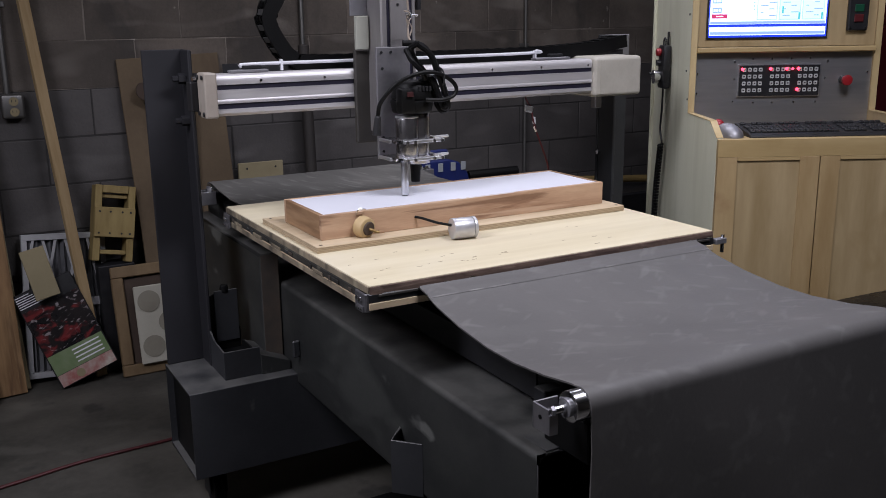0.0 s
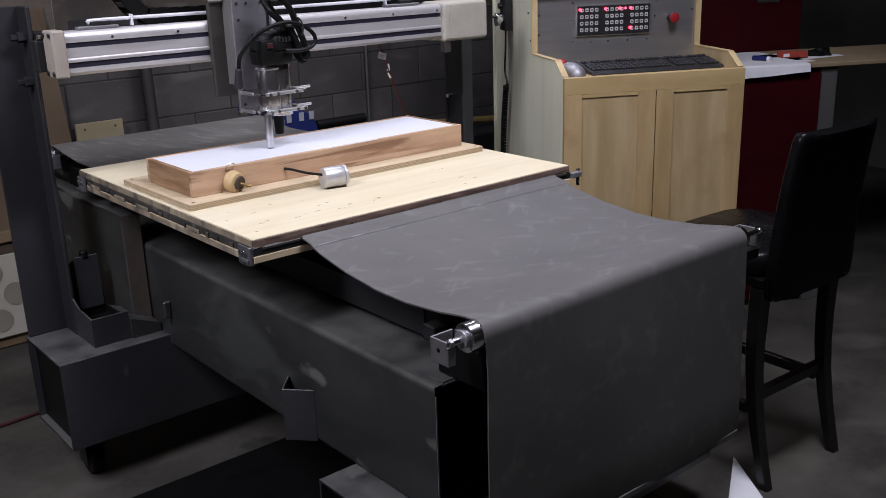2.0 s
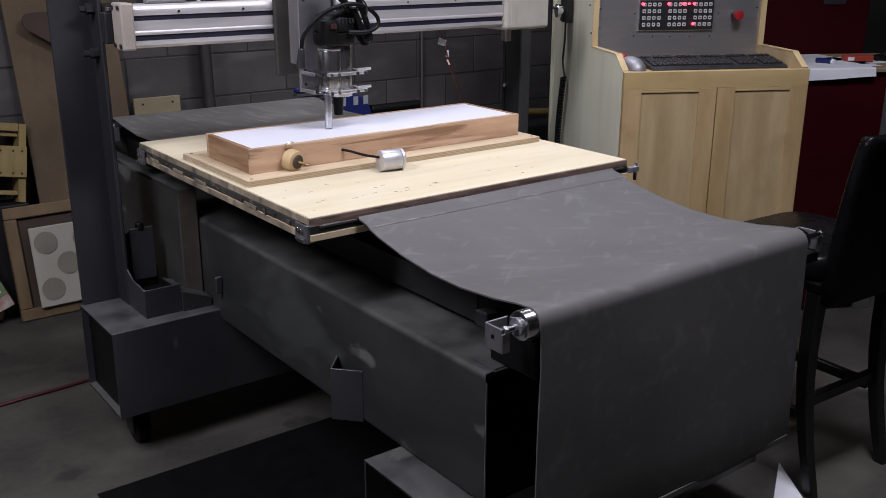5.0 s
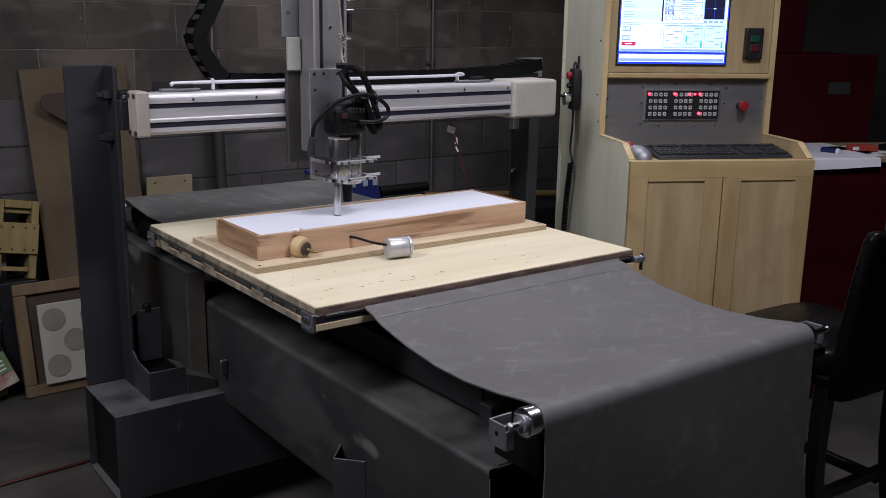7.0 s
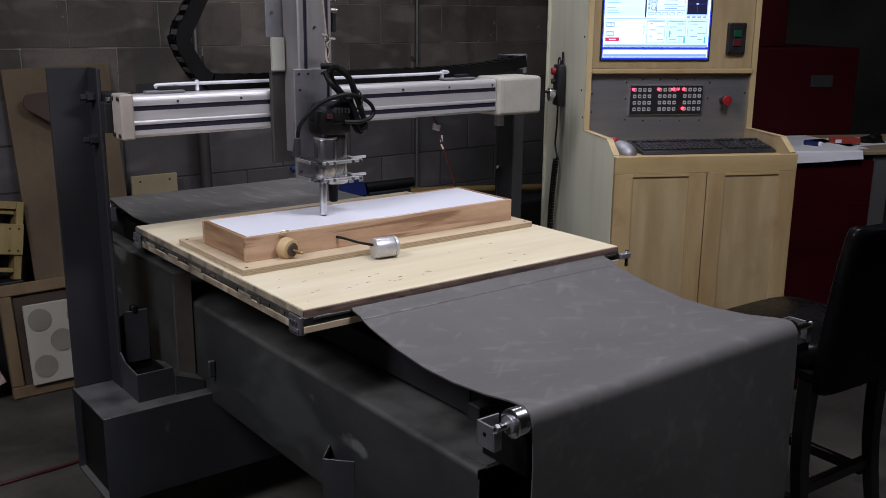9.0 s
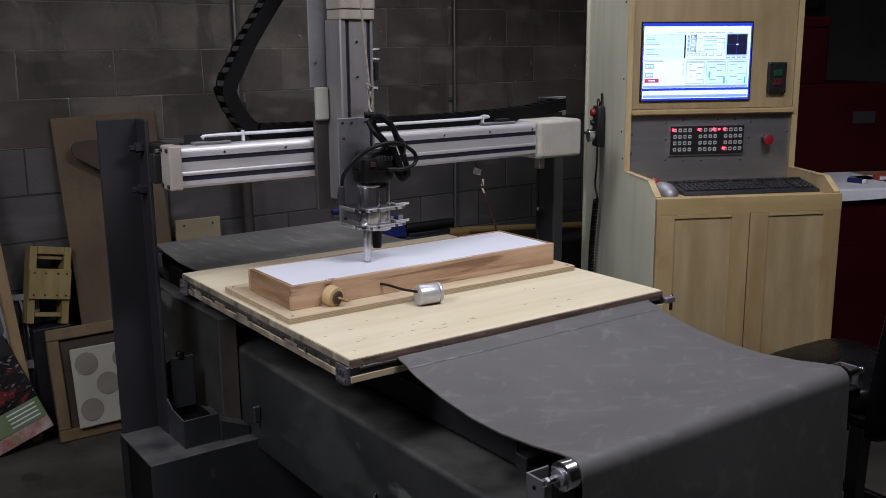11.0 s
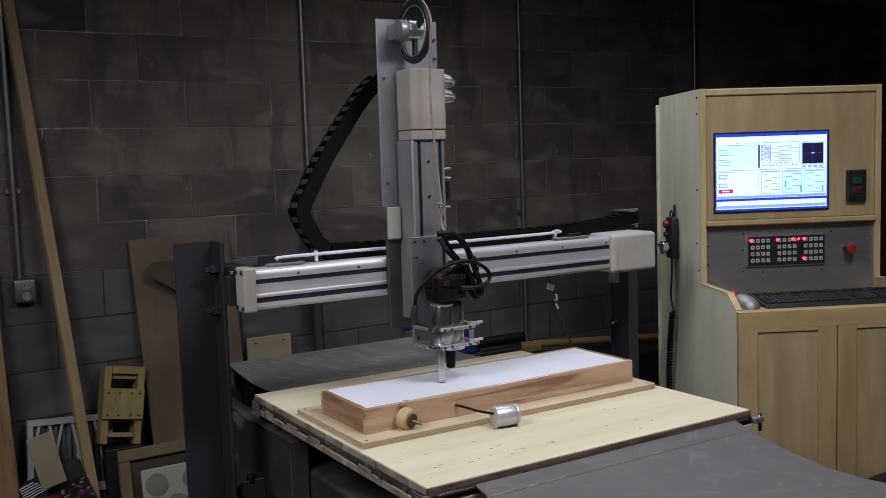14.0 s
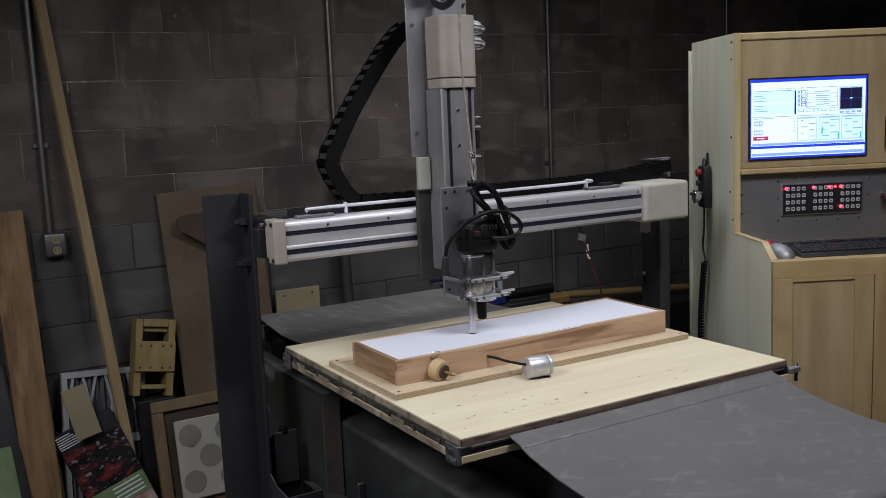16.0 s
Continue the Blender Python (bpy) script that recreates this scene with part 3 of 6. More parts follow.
post = mpart("upright", upright(-0.213, -0.086, 1.130, 1.437, -0.098), POST, "slate grey steel angle upright")
for bz in (1.352, 1.225):
    mpart("bolt", cyl((-0.140, 1.065, bz), (-0.0985, 1.065, bz), 0.009, seg=6), POST, parent=post)
    mpart("nut", cyl((-0.122, 1.065, bz), (-0.0985, 1.065, bz), 0.016, seg=6), POST, parent=post)
mpart("rail_bracket", box(-0.0855, -0.03, 0.8305, 1.10, 1.285, 1.365, 0.004), BLACK)
mpart("bracket_plate", box(-0.160, -0.03, 0.786, 0.830, 1.276, 1.358, 0.003), BLACK)
mpart("bolt", cyl((-0.150, 0.80, 1.366), (-0.118, 0.80, 1.366), 0.008, seg=10), CHROME)
post2 = mpart("upright", upright(1.425, 1.56, 1.00, 1.45, 1.428), POST2, "grey steel angle upright")
mpart("top_plate", box(1.445, 1.56, 0.980, 0.9875, 1.375, 1.45, 0.002), ALU_DULL, parent=post2)
for bx in (1.475, 1.535):
    mpart("bolt", cyl((bx, 0.970, 1.43), (bx, 0.980, 1.43), 0.007, seg=6), CHROME, parent=post2)
for bz in (1.016, 1.201):
    mpart("bolt", cyl((1.412, 0.972, bz), (1.4275, 0.972, bz), 0.008, seg=6), CHROME, parent=post2)
mpart("rail_bracket", box(1.30, 1.4275, 0.865, 0.96, 1.28, 1.36, 0.004), BLACK)

# ---- gantry rail ----
def rail_profile(y0, y1, z0, z1, a, b, axis="x"):
    """Extruded rail with two long slots in its front face and rounded ridges."""
    h = z1 - z0
    s = 0.006
    pts = [(y1, z0), (y1, z1), (y0 + 0.018, z1), (y0 + 0.004, z1 - 0.004), (y0, z1 - 0.018),
           (y0, z1 - 0.25 * h), (y0 + s, z1 - 0.25 * h), (y0 + s, z1 - 0.37 * h), (y0, z1 - 0.37 * h),
           (y0, z0 + 0.30 * h), (y0 + s, z0 + 0.30 * h), (y0 + s, z0 + 0.17 * h), (y0, z0 + 0.17 * h), (y0, z0 + 0.004), (y0 + 0.004, z0)]
    return prism(pts, axis, a, b)


def gantry_profile(y0, y1, z0, z1, a, b):
    """Extruded rail: a rounded upper ridge, two long slots, a bead over the lower slot and a bevelled foot."""
    h, s = z1 - z0, 0.007
    pts = [(y1, z0), (y1, z1 - 0.006), (y1 - 0.006, z1)]
    pts += [(y0 + 0.014 - 0.014 * math.sin(radians(k)), z1 - 0.018 + 0.018 * math.cos(radians(k))) for k in range(0, 91, 15)]
    pts += [(y0, z1 - 0.25 * h), (y0 + s, z1 - 0.25 * h), (y0 + s, z1 - 0.37 * h), (y0, z1 - 0.37 * h), (y0 + 0.0005, z0 + 0.40 * h)]
    pts += [(y0 - 0.0018 * math.sin(radians(k)), z0 + 0.345 * h + 0.045 * h * math.cos(radians(k))) for k in range(0, 181, 30)]
    pts += [(y0 + s, z0 + 0.30 * h), (y0 + s, z0 + 0.17 * h), (y0, z0 + 0.17 * h), (y0, z0 + 0.008), (y0 + 0.008, z0)]
    return prism(pts, "x", a, b)


rail = mpart("gantry_rail", gantry_profile(0.72, 0.785, 1.266, 1.380, -0.105, 1.18), ALU_WHITE, "silver anodised aluminium linear rail")
for za, zb in ((1.380 - 0.114 * 0.365, 1.380 - 0.114 * 0.255), (1.266 + 0.114 * 0.175, 1.266 + 0.114 * 0.295)):
    mpart("slot_cover", box(-0.104, 1.179, 0.7235, 0.7258, za, zb, 0), SLOT, "dark blue slot strip", rail)
for x in [0.02 + 0.19 * i for i in range(7)]:
    mpart("screw", cyl((x, 0.7165, 1.36), (x, 0.7195, 1.36), 0.0035, seg=10), CHROME, parent=rail)
mpart("sensor_strip", box(-0.06, 0.05, 0.735, 0.765, 1.381, 1.389, 0.002), ALU_DULL, parent=rail)
mpart("limit_switch", box(-0.02, 0.035, 0.742, 0.758, 1.390, 1.400, 0.002), BLACK, parent=rail)
mpart("limit_switch", box(1.02, 1.075, 0.742, 0.758, 1.390, 1.400, 0.002), BLACK, parent=rail)
mpart("sensor_strip", box(0.96, 1.10, 0.735, 0.765, 1.381, 1.389, 0.002), ALU_DULL, parent=rail)
mpart("air_line", tube(spline([(-0.02, 0.775, 1.396), (0.03, 0.775, 1.402), (0.5, 0.775, 1.402), (0.97, 0.775, 1.404), (0.985, 0.772, 1.412)]), 0.005), PAPER, "white plastic tube along the rail", rail)
for x in (0.10, 0.98):
    mpart("cable_tie", box(x, x + 0.006, 0.768, 0.783, 1.3815, 1.412, 0.001), PAPER, parent=rail)
cap = mpart("end_cap", box(-0.142, -0.1055, 0.712, 0.782, 1.262, 1.385, 0.005, 2), BEIGE, "beige cast end cap with four screws")
for sy, sz in ((0.725, 1.274), (0.725, 1.373), (0.769, 1.274), (0.769, 1.373)):
    mpart("screw", cyl((-0.1465, sy, sz), (-0.1425, sy, sz), 0.006, seg=10), BLACK, parent=cap)
weighted(mpart("motor_cover", box(1.1815, 1.388, 0.706, 0.86, 1.252, 1.386, 0.014, 3), BEIGE_LIT, "beige motor cover with rounded edges"))
mpart("cover_plate", box(1.205, 1.225, 0.7035, 0.7055, 1.262, 1.376, 0.001), BEIGE_LIT)
mpart("chain_tray", box(-0.05, 1.41, 0.838, 0.842, 1.372, 1.402, 0), BLACK)
mpart("chain_tray", box(-0.05, 1.41, 0.842, 0.885, 1.372, 1.376, 0), BLACK)

# ---- cable carrier: links along a bent line ----
CX = 0.365
chain_pts = [(1.42, 1.432), (1.25, 1.408), (1.0, 1.398), (0.6, 1.396), (CX - 0.14, 1.398), (CX - 0.205, 1.412), (CX - 0.248, 1.465), (CX - 0.272, 1.525), (CX - 0.245, 1.58),
             (CX - 0.20, 1.66), (CX - 0.138, 1.75), (CX - 0.075, 1.835), (CX - 0.025, 1.89), (CX + 0.01, 1.915)]
carrier = mpart("cable_carrier", tube([(x, 0.862, z) for x, z in [(p.x, p.z) for p in spline([(a, 0, b) for a, b in chain_pts], 6)]], 0.009), MATTBLACK, "black plastic cable carrier chain")
fine = spline([(a, 0.862, b) for a, b in chain_pts], 24)
step, run, last = 0.034, 0.0, fine[0]
link_me = None
for p, q in zip(fine, fine[1:]):
    run += (q - p).length
    if run < step:
        continue
    run = 0
    d = (q - last).normalized()
    last = q
    ang = math.atan2(d.z, d.x)
    if link_me is None:
        bm = bmesh.new()
        for y in (-0.030, 0.026):
            box(-0.020, 0.012, y, y + 0.004, -0.022, 0.022, 0.004, 2, bm=bm)
            box(0.002, 0.026, y + (0.0043 if y < 0 else -0.0043), y + (0.0083 if y < 0 else -0.0003), -0.0205, 0.0205, 0.006, 2, bm=bm)
        box(-0.016, -0.002, -0.0258, 0.0258, -0.0215, -0.018, 0.001, bm=bm)
        ob = part("link", bm, MATTBLACK, carrier)
        link_me = ob.data
        rung = part("rung", box(-0.018, -0.001, -0.0258, 0.0258, 0.0165, 0.0205, 0.001), RUNG, carrier)
        rung_me = rung.data
    else:
        ob = new("link", link_me)
        ob.parent = carrier
        rung = new("rung", rung_me)
        rung.parent = carrier
    ob.matrix_basis = Matrix.Translation(Vector((q.x, 0.862, q.z)) - ORIGIN) @ Matrix.Rotation(-ang, 4, "Y")
    rung.matrix_basis = ob.matrix_basis.copy()

rows = []
for k in range(0, len(fine) - 1, 4):
    d = (fine[k + 1] - fine[k]).normalized()
    up = Vector((-d.z, 0, d.x))
    c = Vector((fine[k].x, -0.0315 + 0.862, fine[k].z))
    rows.append([c - up * 0.0215, c + up * 0.0215])
smooth(mpart("side_band", sheet(rows, 0.001), MATTBLACK, parent=carrier))

# ---- vertical axis on its carriage ----
carriage = mpart("carriage_plate", box(CX - 0.065, CX + 0.10, 0.700, 0.7165, 1.165, 1.435, 0.003), DARKALU, "dark aluminium carriage plate")
mpart("carriage_bearing", box(CX - 0.060, CX + 0.095, 0.7168, 0.7195, 1.27, 1.37, 0), BLACK, parent=carriage)
zx0, zx1, zy0, zy1 = CX - 0.022, CX + 0.088, 0.612, 0.699
zp = [(zx0, zy1), (zx0, zy0 + 0.004), (zx0 + 0.004, zy0), (zx0 + 0.018, zy0), (zx0 + 0.018, zy0 + 0.007), (zx0 + 0.030, zy0 + 0.007), (zx0 + 0.030, zy0),
      (zx1 - 0.022, zy0), (zx1 - 0.022, zy0 + 0.007), (zx1 - 0.010, zy0 + 0.007), (zx1 - 0.010, zy0), (zx1 - 0.003, zy0), (zx1, zy0 + 0.003), (zx1, zy1)]
zrail = mpart("vertical_rail", prism(zp, "z", 1.20, 1.722), ALU_Z, "grey aluminium vertical linear rail")
for xa in (zx0 + 0.0185, zx1 - 0.0215):
    mpart("slot_cover", box(xa, xa + 0.011, zy0 + 0.005, zy0 + 0.0068, 1.20, 1.72, 0), SLOT, parent=zrail)
for sz in (1.66, 1.56):
    mpart("screw", cyl((CX + 0.03, zy0 - 0.004, sz), (CX + 0.03, zy0, sz), 0.004, seg=10), CHROME, parent=zrail)
back = mpart("backing_plate", box(CX - 0.074, CX + 0.130, 0.7045, 0.7105, 1.5305, 2.075, 0.001), ALU_DULL, "lavender grey aluminium backing plate")
mpart("white_block", box(CX - 0.066, CX - 0.026, 0.684, 0.6995, 1.436, 1.53, 0.002), PALEBLOCK, "off-white plastic block", back)
for sx, sz in ((0.118, 2.02), (0.118, 1.965), (-0.056, 1.905), (-0.056, 1.60)):
    mpart("bolt", cyl((CX + sx, 0.6985, sz), (CX + sx, 0.7044, sz), 0.005, seg=6), BODYGREY, parent=back)
def rounded_column(x0, x1, y0, y1, z0, z1, r, seg=6):
    """A box with round vertical corners and slightly eased ends."""
    pts = []
    for cx, cy, a0 in ((x1 - r, y1 - r, 0), (x0 + r, y1 - r, 90), (x0 + r, y0 + r, 180), (x1 - r, y0 + r, 270)):
        pts += [(cx + r * math.cos(radians(a0 + 90 * k / seg)), cy + r * math.sin(radians(a0 + 90 * k / seg))) for k in range(seg + 1)]
    t = prism(pts, "z", z0, z1)
    bmesh.ops.bevel(t, geom=[e for e in t.edges if abs(e.verts[0].co.z - e.verts[1].co.z) < 1e-6], offset=0.003, segments=2, profile=0.5, affect="EDGES")
    return t


cover = weighted(mpart("motor_cover", rounded_column(CX - 0.022, CX + 0.097, 0.600, 0.703, 1.752, 1.925, 0.020), BEIGE, "beige motor cover of the vertical axis"))
weighted(mpart("cover_collar", rounded_column(CX - 0.021, CX + 0.096, 0.603, 0.702, 1.7225, 1.7495, 0.018), BEIGE, parent=cover))
mpart("groove", rounded_column(CX - 0.018, CX + 0.093, 0.606, 0.699, 1.7496, 1.7519, 0.016), RUST, parent=cover)
for cz in (1.905, 1.862):
    c = mpart("plug", cyl((CX + 0.0975, 0.65, cz), (CX + 0.135, 0.645, cz - 0.006), 0.015, 0.011, seg=16, bevel=0.001), SATIN, "chrome round cable plug", cover)
    mpart("plug_cable", tube(spline([(CX + 0.135, 0.645, cz - 0.006), (CX + 0.15, 0.65, cz - 0.012), (CX + 0.152, 0.67, cz - 0.022), (CX + 0.11, 0.69, cz - 0.022)]), 0.006), SATIN, parent=cover)
for sz, mt in ((1.637, CHROME), (1.609, CHROME)):
    mpart("switch_screw", cyl((zx1 + 0.0005, 0.66, sz), (zx1 + 0.048, 0.66, sz), 0.0045, seg=8), mt, parent=zrail)
mpart("limit_switch", box(zx1 + 0.028, zx1 + 0.042, 0.652, 0.668, 1.545, 1.602, 0.002), BLACK, parent=zrail)
mpart("switch_arm", box(zx1 + 0.0005, zx1 + 0.0275, 0.656, 0.664, 1.57, 1.578, 0.001), BLACK, parent=zrail)
mpart("limit_switch", box(1.235, 1.262, 0.765, 0.795, 1.208, 1.2515, 0.003), ALU_DULL, "small metal stub under the motor cover")
# pulley wheel on top
wz, wy, wx = 2.035, 0.640, CX + 0.016
def ring_mesh(c, R, r, axis="x", seg=40, rs=10):
    t = bmesh.new()
    rows = []
    for i in range(seg):
        a = 2 * math.pi * i / seg
        row = []
        for k in range(rs):
            b = 2 * math.pi * k / rs
            rad, off = R + r * math.cos(b), r * 0.8 * math.sin(b)
            row.append(t.verts.new((c[0] + off, c[1] + rad * math.cos(a), c[2] + rad * math.sin(a))))
        rows.append(row)
    for i in range(seg):
        q, w = rows[i], rows[(i + 1) % seg]
        for k in range(rs):
            t.faces.new((q[k], q[(k + 1) % rs], w[(k + 1) % rs], w[k]))
    return t


pulley = smooth(mpart("pulley_wheel", ring_mesh((wx, wy, wz), 0.083, 0.011), BLACK, "black spoked pulley wheel with a chrome hub"), 60)
for k in range(3):
    a = radians(60 + 120 * k)
    mpart("spoke", box(wx - 0.005, wx + 0.005, -0.010, 0.010, 0.0, 0.08, 0.002, m=Matrix.Translation((0, wy, wz)) @ Matrix.Rotation(a, 4, "X")), BLACK, parent=pulley)
mpart("hub", cyl((wx - 0.03, wy, wz), (wx + 0.02, wy, wz), 0.03, 0.026, seg=28, bevel=0.004), SATIN, parent=pulley)
bk = cyl((wx - 0.056, wy, wz), (wx - 0.031, wy, wz), 0.030, seg=28, bevel=0.003)
box(wx - 0.052, wx - 0.036, wy, 0.7044, wz - 0.022, wz + 0.022, 0.002, bm=bk)
smooth(mpart("pulley_bracket", bk, ALU_DULL, "round cast pulley bearing block"))
smooth(mpart("inner_rim", ring_mesh((wx - 0.004, wy, wz), 0.0715, 0.002), SATIN, "bright inner rim", pulley), 60)

# ---- table of the machine ----
top = mpart("table_top", box(0.0, 1.042, 0.0, 1.065, 0.926, 0.945, 0.001), PLY, "pale birch plywood table top with pencil marks")
random.seed(8)


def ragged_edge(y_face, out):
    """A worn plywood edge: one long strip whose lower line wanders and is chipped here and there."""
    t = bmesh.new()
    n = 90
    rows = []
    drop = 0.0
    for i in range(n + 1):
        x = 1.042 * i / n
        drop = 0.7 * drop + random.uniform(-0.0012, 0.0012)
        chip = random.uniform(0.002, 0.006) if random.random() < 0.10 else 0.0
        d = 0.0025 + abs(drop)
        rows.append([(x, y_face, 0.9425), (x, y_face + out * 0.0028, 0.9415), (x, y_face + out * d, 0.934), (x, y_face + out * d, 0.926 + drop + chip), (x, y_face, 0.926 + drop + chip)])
    g = [[t.verts.new(p) for p in row] for row in rows]
    for a, b in zip(g, g[1:]):
        for k in range(5):
            t.faces.new((a[k], a[(k + 1) % 5], b[(k + 1) % 5], b[k]))
    t.faces.new(g[0])
    t.faces.new(g[-1][::-1])
    return t


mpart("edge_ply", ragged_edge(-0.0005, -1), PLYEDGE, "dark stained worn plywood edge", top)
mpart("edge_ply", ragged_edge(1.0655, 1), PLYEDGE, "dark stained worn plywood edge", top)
mpart("edge_ply", box(-0.0035, -0.0005, 0.0, 1.065, 0.927, 0.9425, 0), DIRTYPLY, "dirty grey-brown plywood edge", top)
mpart("edge_ply", box(1.0425, 1.0455, 0.0, 1.065, 0.928, 0.9425, 0), DIRTYPLY, parent=top)
for y0 in (0.002, 0.27, 0.53, 0.80, 1.02):
    fr = mpart("table_frame", rail_profile(y0, y0 + 0.04, 0.9055, 0.9255, 0.012, 1.03), ALU, "aluminium T-slot frame bar")
mpart("frame_lip", box(-0.004, 1.046, -0.0045, 0.0015, 0.906, 0.9255, 0.001), BLACK, "dark metal channel under the table edge")
mpart("frame_lip", box(0.02, 1.03, -0.0075, -0.0048, 0.918, 0.9245, 0.001), DARKALU)
for x0 in (-0.004, 1.014):
    mpart("side_channel", box(x0, x0 + 0.032, 0.045, 1.02, 0.9065, 0.9255, 0.002), DARKDIRT)
random.seed(3)
for y in (0.085, 0.16, 0.21, 0.335, 0.47, 0.50, 0.66, 0.79, 0.83, 0.97):
    mpart("clip", box(-0.0075, -0.0045, y, y + 0.012 + 0.03 * random.random(), 0.907 + 0.006 * random.random(), 0.920, 0.001), random.choice((STEEL, RUST, DARKDIRT)))
for y in (0.26, 0.56, 0.72, 0.90):
    mpart("wood_shim", box(-0.0072, -0.0045, y, y + 0.05 + 0.04 * random.random(), 0.9065, 0.916, 0.001), DIRTYPLY)
mpart("under_board", box(-0.003, 1.044, -0.006, 1.066, 0.889, 0.905, 0.001), PLYRAW, "plywood board under the table frame")
mpart("side_strip", box(-0.0062, -0.0035, 0.03, 1.06, 0.8895, 0.9045, 0.0006), DIRTYPLY, "dirty stained plywood side strip")
def corner_bracket(x, y, turn):
    """A flat corner plate folded round the frame's end, with two bright bolts and three pins along its foot."""
    bm = bmesh.new()
    ya, yb = sorted((y - turn * 0.006, y + turn * 0.048))
    box(x - 0.007, x, ya, yb, 0.884, 0.9275, 0.0015, bm=bm)
    box(x - 0.011, x - 0.0065, ya + 0.004, yb - 0.014, 0.884, 0.900, 0.0015, bm=bm)
    ya, yb = sorted((y - turn * 0.0065, y - turn * 0.0015))
    box(x - 0.0005, x + 0.009, ya, yb, 0.884, 0.9275, 0.001, bm=bm)
    b = mpart("corner_bracket", bm, BRACKET, "worn metal corner bracket with bolts")
    for k in range(2):
        mpart("bolt", cyl((x - 0.0072, y + turn * (0.012 + 0.015 * k), 0.913), (x - 0.013, y + turn * (0.012 + 0.015 * k), 0.913), 0.006, seg=8, bevel=0.001), CHROME, parent=b)
    for k in range(3):
        mpart("bolt", cyl((x - 0.0112, y + turn * (0.004 + 0.010 * k), 0.892), (x - 0.014, y + turn * (0.004 + 0.010 * k), 0.892), 0.003, seg=8), CHROME, parent=b)


corner_bracket(-0.006, 0.004, 1)
corner_bracket(-0.006, 1.056, -1)
arm = mpart("clamp_arm", box(1.048, 1.088, -0.014, 0.004, 0.905, 0.921, 0.002), ALU_DULL, "metal clamp arm with a bolt")
mpart("bolt", cyl((1.078, -0.006, 0.880), (1.078, -0.006, 0.93), 0.005, seg=8), CHROME, parent=arm)
# actuator under the table, dark skirts and small blocks
mpart("bed_actuator", box(0.30, 0.82, -0.40, 1.70, 0.7285, 0.80, 0.004), BLACK, "black bed actuator housing")
mpart("skirt_plate", box(0.245, 0.251, -0.30, 0.95, 0.729, 0.80, 0.001), BLACK)
mpart("table_bearer", box(0.31, 0.81, 0.1, 0.95, 0.801, 0.8885, 0.003), BLACK)
mpart("stop_block", box(0.235, 0.285, -0.345, -0.305, 0.729, 0.765, 0.003), STEEL)
mpart("actuator_end", box(0.30, 0.82, -0.45, -0.402, 0.7285, 0.79, 0.004), STEEL)


# ---- rollers with brackets, rubber sheets ----
def roller(y, z, front, right, reach, deep):
    """Steel roller on two bent brackets; at the right end its axle reaches further out to a deeper bracket."""
    r = smooth(mpart("roller", cyl((0.122, y, z), (right, y, z), 0.030, seg=32, bevel=0.003), CHROME, "polished steel roller"))
    for x, s, out, dep in ((0.122, -1, 0.044, 0.045), (right, 1, reach, deep)):
        mpart("axle", cyl((x, y, z), (x + s * (out - 0.004), y, z), 0.008, seg=16), CHROME, parent=r)
        mpart("collar", cyl((x - s * 0.001, y, z), (x + s * 0.008, y, z), 0.018, seg=20), ALU_DULL, parent=r)
        mpart("nut", cyl((x + s * (out - 0.012), y, z), (x + s * (out - 0.0045), y, z), 0.0125 if s > 0 else 0.0095, seg=6), CHROME if s > 0 else ALU_DULL, parent=r)
        bx, yb = x + s * out, y + front * dep
        bm = bmesh.new()
        box(min(bx, bx - s * 0.004), max(bx, bx - s * 0.004), min(y, yb), max(y, yb), z - 0.046, z + 0.004, 0.001, bm=bm)
        box(min(bx, bx - s * 0.055), max(bx, bx - s * 0.055), min(yb, yb + front * 0.004), max(yb, yb + front * 0.004), z - 0.046, z + 0.004, 0.001, bm=bm)
        box(min(bx, bx - s * 0.020), max(bx, bx - s * 0.020), min(y, y - front * 0.004), max(y, y - front * 0.004), z - 0.046, z - 0.006, 0.001, bm=bm)
        mpart("roller_bracket", bm, ALU_BRIGHT, "bent aluminium bracket", r)
        mpart("bolt_hole", cyl((bx + s * 0.0002, y + front * 0.024, z - 0.018), (bx + s * 0.0012, y + front * 0.024, z - 0.018), 0.0045, seg=14), MATTBLACK, parent=r)
    for x in (0.17, 0.93):
        mpart("bracket_base", box(x, x + 0.05, min(y, y + front * 0.14), max(y, y + front * 0.14), z - 0.130, z - 0.046, 0.003), MATTBLACK)


roller(-0.575, 0.842, 1, 1.050, 0.094, 0.060)
mpart("bracket_base", box(0.99, 1.144, -0.575, -0.475, 0.768, 0.794, 0.003), MATTBLACK)
roller(1.70, 0.885, -1, 1.036, 0.044, 0.045)


